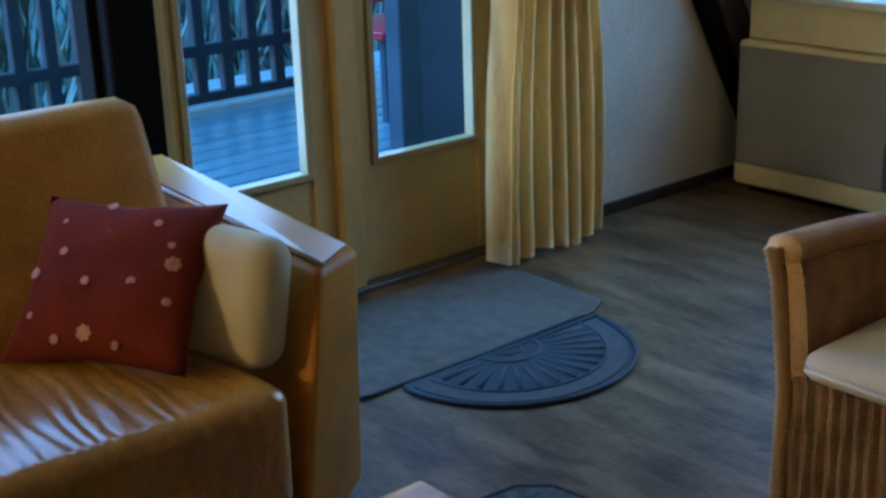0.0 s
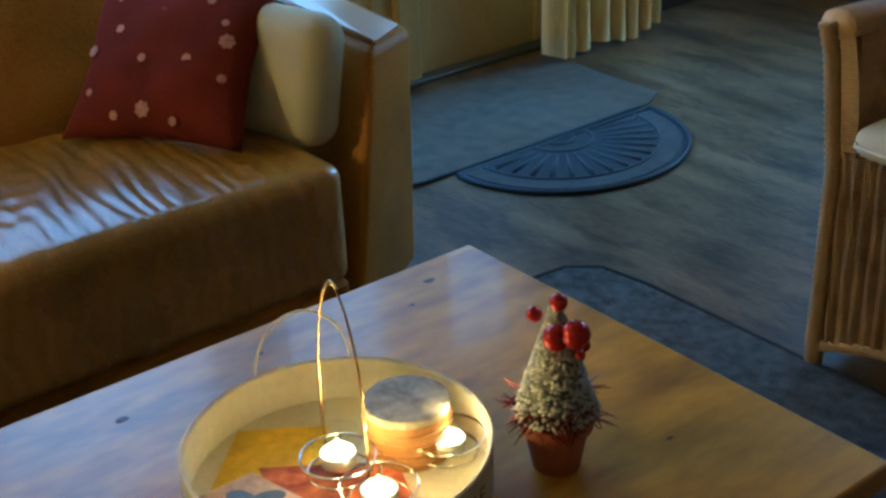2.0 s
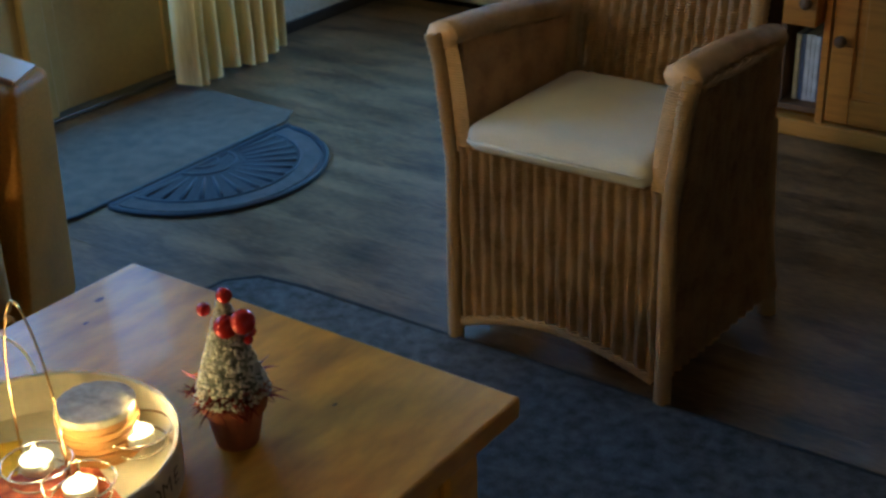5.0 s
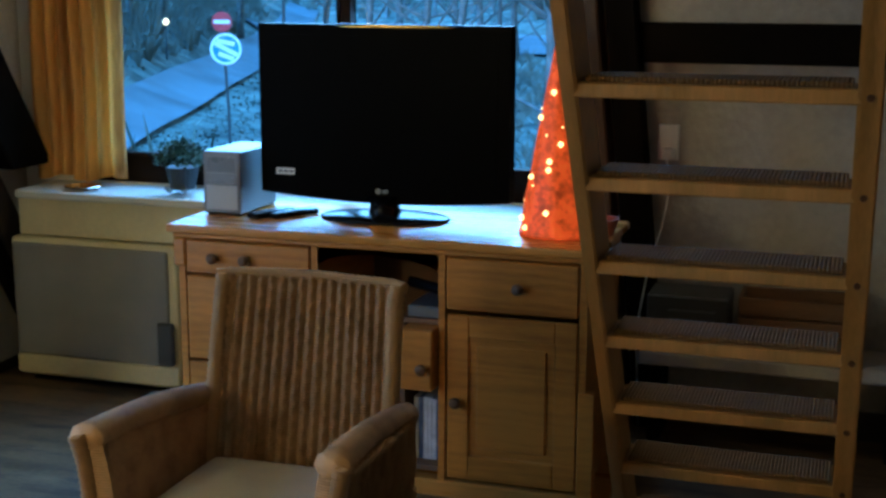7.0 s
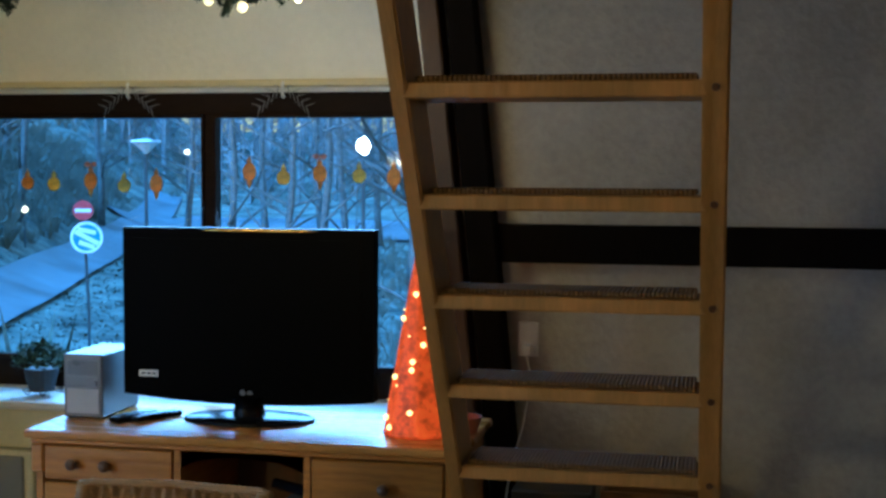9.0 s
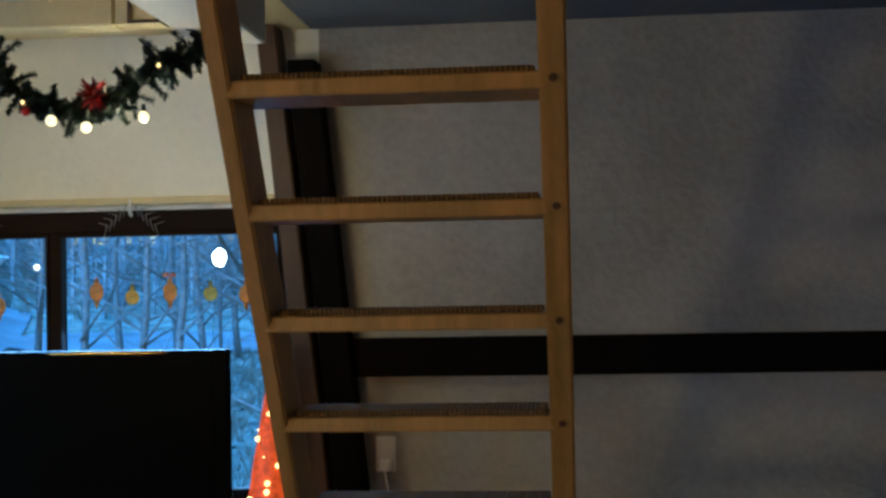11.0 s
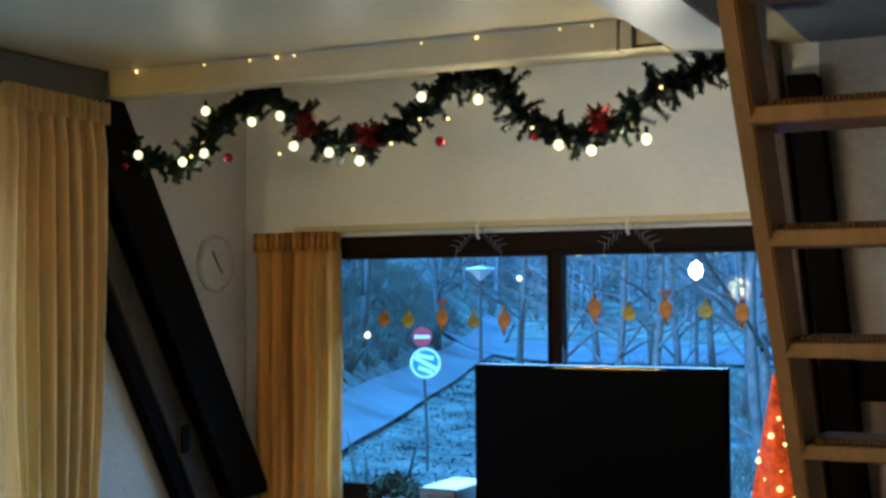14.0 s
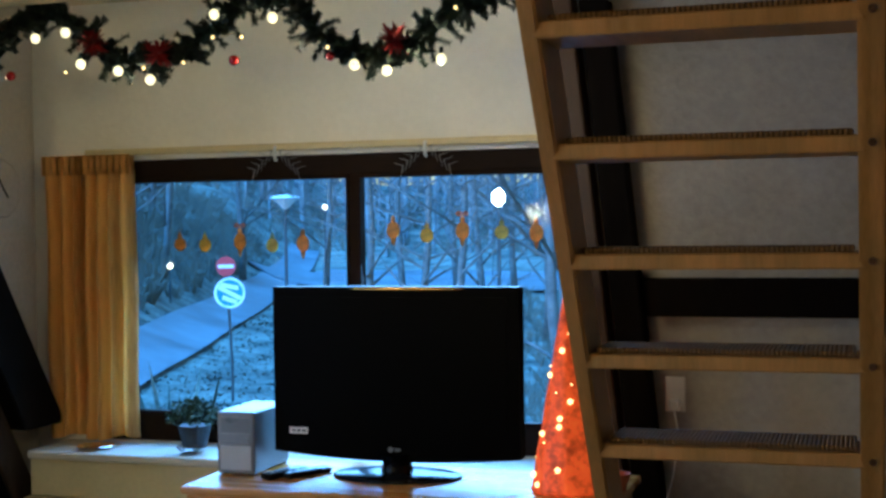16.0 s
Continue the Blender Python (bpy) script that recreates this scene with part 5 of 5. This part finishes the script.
    b = [bm.verts.new((x, y1, z)) for x, z in poly]
    bm.faces.new(a), bm.faces.new(b[::-1])
    for i in range(len(poly)):
        j = (i + 1) % len(poly)
        bm.faces.new((a[i], a[j], b[j], b[i]))
    if bev:
        bmesh.ops.bevel(bm, geom=[e for e in bm.edges if abs(e.verts[0].co.y - e.verts[1].co.y) < 1e-6 and e.verts[0].co.y == y0], offset=bev, segments=2, affect="EDGES")
    return bm


part("housing", slab(0, -0.025, 0.03, 0.008), "screen", tv)
part("back_cover", box(-0.33, 0.33, 0.03, 0.09, 0.13, 0.53, 0.02), "screen", tv)
part("screen", box(-0.365, 0.365, -0.0275, -0.0255, 0.125, 0.562), "screen", tv, "switched-off dark screen")
# gold rod put in for the warm light mirrored in the black bezel
part("top_glint", tube([(-0.15 + 0.0425 * i, -0.0255, 0.588) for i in range(10)], [0.001, 0.004, 0.005, 0.0055, 0.0055, 0.0055, 0.0055, 0.005, 0.004, 0.001], 10), "tv_glint", tv, "gold strip for the warm reflection on the top edge", True)
part("sticker", box(-0.352, -0.290, -0.0290, -0.0282, 0.128, 0.148), "label", tv, "white sticker")
for i in range(3):
    part("sticker_bar", box(-0.345 + 0.018 * i, -0.331 + 0.018 * i, -0.0296, -0.0291, 0.134, 0.142), "lcd", tv)
part("maker_badge", lathe([(0, 0), (0.009, 0), (0.009, 0.002), (0, 0.002)], 16), "silver", tv, "small silver badge", m=pose(-0.012, -0.0255, 0.088, 90, 0, 0))
part("badge_bar", box(0.002, 0.020, -0.0285, -0.0262, 0.083, 0.093), "silver", tv)
part("neck", lathe([(0.060, 0.006), (0.050, 0.02), (0.045, 0.05), (0.062, 0.075)], 20), "black_gloss", tv, smooth=True)
bm = lathe([(0, 0.0), (0.205, 0.0), (0.21, 0.005), (0.20, 0.011), (0.10, 0.016), (0, 0.017)], 40)
for v in bm.verts:
    v.co.y *= 0.62
part("foot", bm, "black_gloss", tv, "glossy black oval foot", True)
# ---- stereo, remotes ----
st = thing("mini_stereo", "silver compact stereo unit on the desk", "stereo", (-1.548, 3.56, DZ))
part("cabinet", box(-0.068, 0.062, 0.0, 0.26, 0.004, 0.202, 0.006, seg=2), "silver", st)
part("display", box(-0.052, 0.046, -0.002, 0.001, 0.138, 0.182), "lcd", st, "grey display")
part("disc_tray", box(-0.056, 0.05, -0.003, 0.001, 0.098, 0.132), "silver", st)
part("front_plate", box(-0.056, 0.05, -0.003, 0.001, 0.018, 0.094), "stereo_plate", st, "pale front plate")
part("volume_dial", lathe([(0, 0), (0.010, 0), (0.009, 0.008), (0, 0.008)], 16), "silver", st, m=pose(0.036, -0.001, 0.112, 90, 0, 0))
for i in range(4):
    part("button", box(-0.050 + 0.016 * i, -0.039 + 0.016 * i, -0.005, -0.0028, 0.102, 0.108), "lcd", st)
for x in (-0.05, 0.045):
    for y in (0.02, 0.24):
        part("foot", box(x - 0.01, x + 0.01, y - 0.01, y + 0.01, 0, 0.005), "beam", st)
for x, y, a in ((-1.40, 3.60, -22), (-1.335, 3.62, -30)):
    r = thing("remote_control", "black remote control lying on the desk", "remote", (x, y, DZ), group="remote controls", turn=a)
    part("casing", box(-0.024, 0.024, -0.085, 0.085, 0, 0.018, 0.006, seg=2), "black_gloss", r)
    for i in range(5):
        for j in (-0.012, 0, 0.012):
            part("key", box(j - 0.004, j + 0.004, -0.06 + 0.022 * i, -0.05 + 0.022 * i, 0.0178, 0.0195), "lcd", r)

# ---- lit cone lamp ----
cn = thing("cone_lamp", "orange-red lit cone lamp with fairy lights on the desk", "lamp", (-0.487, 3.585, DZ))
bm = bmesh.new()


def conefn(u, v):
    a = 2 * math.pi * u
    r = 0.100 * (1 - v) + 0.004
    r *= 1 + 0.02 * math.sin(8 * a) + 0.015 * math.sin(23 * v + 3 * a)
    return (r * math.cos(a), r * math.sin(a), 0.01 + 0.575 * v)


part("shade", sheet(conefn, 40, 24), "cone", cn, "crinkled orange-red shade", True)
part("base_ring", tube([(0.10 * math.cos(k * 0.3142), 0.10 * math.sin(k * 0.3142), 0.008) for k in range(20)], 0.008, 6, closed=True), "cone", cn, smooth=True)
rc = random.Random(3)
for i in range(19):
    v = 0.03 + 0.80 * (i / 19)
    a = -1.57 + rc.uniform(-1.5, 1.5)
    r = 0.100 * (1 - v) + 0.006
    part("fairy_bulb", ball((r * math.cos(a), r * math.sin(a), 0.01 + 0.575 * v), rc.choice((0.0035, 0.006, 0.0095)), sub=1), "fairy", cn, "glowing fairy bulb", True)

# ---- loft ladder ----
LX0, LX1 = -0.150, 0.335
ld = thing("loft_ladder", "steep timber loft ladder with carpeted treads", "ladder")
TOPK, DYK, DZK = -4, 0.1247, 0.1905


def rung(k):
    """Front top edge of tread k: its y and z."""
    return 2.004 + DYK * (k - 1), 1.692 - DZK * (k - 1)


slope = Vector((0, -DYK, DZK)).normalized()
across = Vector((0, slope.z, -slope.y))
for x0, x1 in ((LX0 - 0.031, LX0), (LX1, LX1 + 0.044)):
    y1, z1 = rung(9.84)
    y0, z0 = rung(TOPK)
    bm = bmesh.new()
    v = []
    for x in (x0, x1):
        v.append([bm.verts.new((x, y1 - 0.012, 0.0)), bm.verts.new((x, y1 + 0.135, 0.0)), bm.verts.new((x, y0 + 0.135, z0)), bm.verts.new((x, y0 - 0.012, z0))])
    bm.faces.new(v[0]), bm.faces.new(v[1][::-1])
    for i in range(4):
        bm.faces.new((v[0][i], v[0][(i + 1) % 4], v[1][(i + 1) % 4], v[1][i]))
    bmesh.ops.bevel(bm, geom=bm.edges[:], offset=0.004, segments=2, affect="EDGES")
    part("stringer", bm, "ladder", ld)
for k in range(TOPK + 1, 10):
    y, z = rung(k)
    tb = part("tread", box(LX0 - 0.012, LX1 + 0.012, y, y + 0.145, z - 0.028, z, 0.003), "ladder", ld)
    part("tread_mat", box(LX0 + 0.010, LX1 - 0.006, y + 0.012, y + 0.146, z + 0.0005, z + 0.011, 0.003), "tread_carpet", tb, "brown ribbed carpet strip")
    for x in (LX1 + 0.0435,):
        part("plug", lathe([(0, 0), (0.007, 0), (0.006, 0.003), (0, 0.003)], 10), "knot", tb, m=pose(LX1 + 0.022, y - 0.0125, z - 0.014, 90, 0, 0))

# ---- garland ----
ga = thing("fir_garland", "artificial fir garland with warm bulbs, red bows and baubles", "garland", (0, 3.40, 0))
key = ((-2.73, 2.127), (-2.57, 2.07), (-2.415, 2.034), (-2.322, 2.125), (-2.208, 2.215), (-2.075, 2.24), (-1.943, 2.16), (-1.858, 2.082), (-1.733, 2.067), (-1.611, 2.105), (-1.503, 2.178), (-1.397, 2.24), (-1.265, 2.235), (-1.20, 2.159), (-1.127, 2.087), (-1.03, 2.057), (-0.925, 2.052), (-0.84, 2.112), (-0.773, 2.165), (-0.691, 2.191), (-0.586, 2.235))


def along(t):
    i = min(int(t), len(key) - 2)
    f = t - i
    p = [Vector((*key[max(0, min(len(key) - 1, i + j))], 0)) for j in (-1, 0, 1, 2)]
    return 0.5 * (2 * p[1] + (p[2] - p[0]) * f + (2 * p[0] - 5 * p[1] + 4 * p[2] - p[3]) * f * f + (3 * p[1] - p[0] - 3 * p[2] + p[3]) * f ** 3)


N = len(key) - 1
part("stem", tube([(p.x, 0, p.y) for p in (along(N * i / 90) for i in range(91))], 0.008, 5), "leaf", ga)
rg2 = random.Random(6)
bm = bmesh.new()
for i in range(900):
    p = along(N * rg2.random())
    a = rg2.uniform(0, 6.28)
    droop = Vector((rg2.uniform(-1, 1), 0.5 * math.sin(a), rg2.uniform(-1.0, 0.8)))
    droop.normalize()
    L = rg2.uniform(0.018, 0.045) if i % 10 < 7 else rg2.uniform(0.055, 0.088)
    base = Vector((p.x, 0, p.y))
    tip = base + droop * L
    tube([base, tip], [0.003, 0.0015], 3, bm, cap=False)
    sd = droop.orthogonal().normalized()
    ud = droop.cross(sd)
    for j in range(14):
        q = base.lerp(tip, 0.10 + 0.90 * j / 13)
        for m2 in range(6):
            b = rg2.uniform(0, 6.28)
            e = q + (droop * 0.45 + sd * math.cos(b) + ud * math.sin(b)) * rg2.uniform(0.011, 0.017)
            w3 = sd * 0.0060
            bm.faces.new((bm.verts.new(q - w3), bm.verts.new(q + w3), bm.verts.new(e)))
part("needles", bm, "leaf", ga, "dark green artificial needles")
# warm bulbs: (x, z)
for x, z in ((-2.715, 2.10), (-2.575, 2.07), (-2.389, 2.037), (-2.30, 2.061), (-2.294, 2.202), (-2.11, 2.154), (-2.001, 2.166), (-1.949, 2.066), (-1.818, 2.039), (-1.707, 2.007), (-1.489, 2.191), (-1.299, 2.17), (-1.044, 2.019), (-0.945, 1.998), (-0.781, 2.022)):
    bu = part("bulb", ball((x, -0.055, z), 0.0145, sub=3, squash=(1, 1, 1.1)), "bulb", ga, "glowing warm round bulb", True)
    part("socket", lathe([(0.006, 0), (0.006, 0.02), (0, 0.022)], 8, at=(x, -0.055, z + 0.014)), "leaf", bu)
# small glowing dots for the yellow glints among the needles
for x, z in ((-2.645, 2.085), (-2.36, 2.055), (-2.31, 2.095), (-2.01, 2.045), (-1.735, 2.045), (-1.50, 2.125), (-1.405, 2.12), (-1.60, 2.055), (-0.74, 2.165), (-1.13, 2.075)):
    part("glint_dot", ball((x, -0.045, z), 0.0055, sub=1), "fairy", ga, "small glowing yellow dot", True)
for x, z in ((-1.912, 2.134), (-1.684, 2.086), (-0.925, 2.086)):
    bm = bmesh.new()
    for i in range(90):
        e = Vector((rg2.uniform(-1, 1), rg2.uniform(-0.8, 0.2), rg2.uniform(-1, 1))).normalized() * rg2.uniform(0.02, 0.06)
        sd = e.orthogonal().normalized() * 0.005
        o = Vector((x, -0.04, z))
        bm.faces.new((bm.verts.new(o - sd), bm.verts.new(o + sd), bm.verts.new(o + e + sd * 0.4), bm.verts.new(o + e - sd * 0.4)))
    part("bow", bm, "tinsel", ga, "red tinsel bow")
for x, z, r in ((-2.206, 2.042, 0.016), (-1.429, 2.052, 0.016), (-1.12, 2.048, 0.013), (-2.635, 2.033, 0.012)):
    part("bauble", ball((x, -0.05, z), r), "bauble", ga, "small red bauble", True)
# wire and glowing dots stand in for bulb reflections on the glossy edge
fl = thing("bulb_reflection_dots", "glowing dots for garland bulb reflections along the beam top", "fairy lights", (0, 3.238, 2.338))
part("wire", tube([(-2.6 + 0.1 * i, 0, 0.003 * math.sin(i * 2.0)) for i in range(18)], 0.0018, 4), "plastic_white", fl)
for i, x in enumerate((-2.493, -2.218, -2.042, -1.94, -1.875, -1.432, -1.252, -0.995, -0.90)):
    part("reflection_dot", ball((x, -0.004, -0.006), 0.0035 if i % 3 else 0.006, sub=1), "fairy", fl, "glowing dot for a bulb reflection", True)

# ---- on and round the window ----
for i, (x, z, c, drop) in enumerate(((-2.161, 1.492, "orn_orange", 0), (-2.054, 1.488, "orn_yellow", 0), (-1.906, 1.501, "orn_orange", 1), (-1.772, 1.485, "orn_green", 0), (-1.646, 1.492, "orn_orange", 1),
                                     (-1.287, 1.537, "orn_orange", 1), (-1.158, 1.517, "orn_yellow", 0), (-1.022, 1.532, "orn_orange", 1), (-0.877, 1.525, "orn_green", 0), (-0.75, 1.521, "orn_orange", 1))):
    xx, zz = x, z
    o = thing("window_ornament", "translucent coloured bauble-shaped film on the window pane", "ornament", (xx, YW + 0.046, zz), group="window ornaments")
    rr = 0.026
    bm = lathe([(0, -0.003), (rr * 0.95, -0.003), (rr, 0), (rr * 0.95, 0.003), (0, 0.003)], 20)
    for v in bm.verts:
        v.co.y *= 1.25 if drop else 1.0
    part("body", bm, c, o, m=pose(0, 0, 0, 90, 0, 0))
    part("cap", lathe([(0.008, 0), (0.009, 0.012), (0.004, 0.016), (0, 0.03)], 10, at=(0, 0, rr * 0.98 * (1.25 if drop else 1))), c, o)
    if i in (2, 7):
        for q in (-1, 1):
            part("bow_loop", ball((q * 0.013, 0, rr * 1.2 + 0.030), 0.011, sub=2, squash=(1.1, 0.25, 0.9)), "flower", o, "pale red bow", True)
    if drop:
        part("tail", lathe([(0, -0.03), (0.006, -0.018), (0.010, 0)], 10, at=(0, 0, -rr * 1.2)), c, o)
for x in (-2.36, -1.65, -1.085):
    xx = 0.304 + (x - 0.304) * 1.03
    o = thing("star_hanger", "clear sparkling star ornament on a white rail hook", "ornament", (xx, YW - 0.035, 1.835), group="rail stars")
    if x > -2:
        part("hook", tube([(0, -0.005, 0.022), (0, -0.02, 0.01), (0, -0.02, -0.03), (0, -0.008, -0.035)], 0.006, 6), "plastic_white", o, smooth=True)
    for s in (-1, 1):
        if x < -2 and s > 0:
            continue
        for k in range(5):
            p = Vector((s * (0.016 + 0.017 * k), -0.014, 0.0 - 0.017 * k))
            for w, h in ((0.034, 0.010), (0.012, -0.040)):
                part("star_ray", tube([p, p + Vector((s * w, 0.002, h))], [0.0022, 0.0010], 4), "clear_plastic", o)
pl = thing("sill_plant", "bushy dark green plant in a pot on a scrolled wire stand", "plant", (-2.00, 4.12, 0.73))
part("pot", lathe([(0, 0.02), (0.045, 0.02), (0.06, 0.09), (0.062, 0.10), (0.055, 0.10), (0, 0.09)], 20), "rail", pl, smooth=False)
for s in (-1, 1):
    pts = [(s * (0.03 + 0.016 * (1 - t / 16) * math.cos(t * 0.75)), -0.05, 0.020 + 0.016 * (1 - t / 16) * math.sin(t * 0.75)) for t in range(15)]
    part("scroll", tube(pts, 0.0025, 5), "grey", pl, smooth=True)
bm = bmesh.new()
rp = random.Random(9)
for i in range(900):
    a, b = rp.uniform(0, 6.28), rp.uniform(-0.4, 1.57)
    r = rp.uniform(0.03, 0.085)
    o = Vector((r * 1.35 * math.cos(a) * math.cos(b), r * math.sin(a) * math.cos(b), 0.125 + 0.8 * r * math.sin(b)))
    e = Vector((rp.uniform(-1, 1), rp.uniform(-1, 1), rp.uniform(-0.5, 1))).normalized() * 0.014
    sd = e.orthogonal().normalized() * 0.006
    bm.faces.new((bm.verts.new(o), bm.verts.new(o + e * 0.6 + sd), bm.verts.new(o + e * 1.3), bm.verts.new(o + e * 0.6 - sd)))
part("foliage", bm, "plant", pl, "small dark green leaves")
tagged(part("glass_dish", lathe([(0, 0), (0.05, 0.002), (0.07, 0.014), (0.068, 0.016), (0.048, 0.005), (0, 0.004)], 24), "steel", m=pose(-2.40, 4.09, 0.73)), "shiny shallow dish on the window sill", "dish")
ck = thing("wall_clock", "small round pale wall clock with dark pointers", "clock", (XW, 4.055, 1.715))
part("case", lathe([(0, 0), (0.112, 0), (0.115, 0.012), (0.105, 0.024), (0.10, 0.018), (0, 0.018)], 36), "plaster", ck, m=pose(0, 0, 0, 0, 90, 0))
for a, L in ((35, 0.06), (-140, 0.045)):
    part("pointer", box(0.019, 0.022, -0.004, 0.004, -0.01, L, 0.001), "beam", ck, "dark pointer", m=pose(0, 0, 0, a, 0, 0))

# ---- by the right-hand wall ----
ou = thing("wall_socket", "white double wall socket with a plug", "socket", (-0.262, YW - 0.008, 0.97))
part("plate", box(-0.035, 0.035, 0, 0.008, -0.06, 0.06, 0.004), "plastic_white", ou)
part("plug", box(-0.018, 0.018, -0.035, 0.0, -0.055, -0.015, 0.006), "plastic_white", ou)
cb = thing("lamp_cord", "thin white cord hanging from the wall socket", "cord", (-0.262, YW - 0.04, 0.0))
part("wire", tube([(0, 0, 0.92), (0.02, -0.03, 0.84), (0.0, -0.05, 0.70), (-0.04, -0.06, 0.55), (-0.07, -0.08, 0.35), (-0.05, -0.10, 0.02)], 0.0035, 6), "plastic_white", cb, smooth=True)
lw = thing("low_bench", "low pale shelf board along the wall", "shelf", (0, 0, 0))
part("board", box(-0.30, XR, 4.02, YW - 0.016, 0.27, 0.315, 0.005), "plaster", lw)
for x in (-0.25, 0.5, 1.25):
    part("support", box(x - 0.02, x + 0.02, 4.06, YW - 0.03, 0.0, 0.27, 0.003), "beam", lw)
cr = thing("wooden_crate", "brown wooden crate on the low shelf", "crate", (0.20, 4.13, 0.315))
for i in range(3):
    part("slat", box(-0.19, 0.19, -0.09, -0.078, 0.01 + 0.065 * i, 0.068 + 0.065 * i, 0.002), "crate", cr)
    part("slat", box(-0.19, 0.19, 0.078, 0.09, 0.01 + 0.065 * i, 0.068 + 0.065 * i, 0.002), "crate", cr)
for x in (-0.19, 0.178):
    part("end_board", box(x, x + 0.012, -0.078, 0.078, 0.0, 0.20, 0.002), "crate", cr)
part("bottom", box(-0.178, 0.178, -0.078, 0.078, 0, 0.01), "crate", cr)
rx = thing("video_recorder", "dark recorder with grey slots on the low shelf", "recorder", (-0.16, 4.12, 0.315))
part("casing", box(-0.12, 0.14, -0.09, 0.10, 0.005, 0.19, 0.006), "grey", rx)
for i in range(4):
    part("slot", box(-0.05, 0.10, -0.093, -0.0895, 0.05 + 0.03 * i, 0.056 + 0.03 * i), "silver", rx)
part("foot", box(-0.1, 0.12, -0.08, 0.09, 0, 0.006), "beam", rx)
tagged(part("orange_pot", lathe([(0, 0), (0.035, 0), (0.05, 0.05), (0.046, 0.05), (0.03, 0.006)], 18), "terracotta", m=pose(-0.355, 3.62, DZ)), "small orange pot at the desk's end", "pot")

# ---- floor planks, last ----
fo = bpy.data.objects["floor"]
me_p = None
rf = random.Random(2)
row = 0
y = YB
while y < YW - 0.02:
    x = XW - rf.uniform(0, 1.2)
    while x < XR:
        a, b = max(x, XW), min(x + 1.28, XR)
        if b - a > 0.03:
            full = abs((b - a) - 1.28) < 1e-6 and y + 0.192 < YW
            if full and me_p:
                ob = new("plank", me_p)
                ob.parent, ob.matrix_basis = fo, pose(a, y, 0)
            else:
                ob = part("plank", box(0.0004, b - a - 0.0004, 0.0004, min(0.192, YW - y) - 0.0004, -0.012, 0.0), "floor", fo, m=pose(a, y, 0))
                if full:
                    me_p = ob.data
        x += 1.28
    y += 0.192
    row += 1
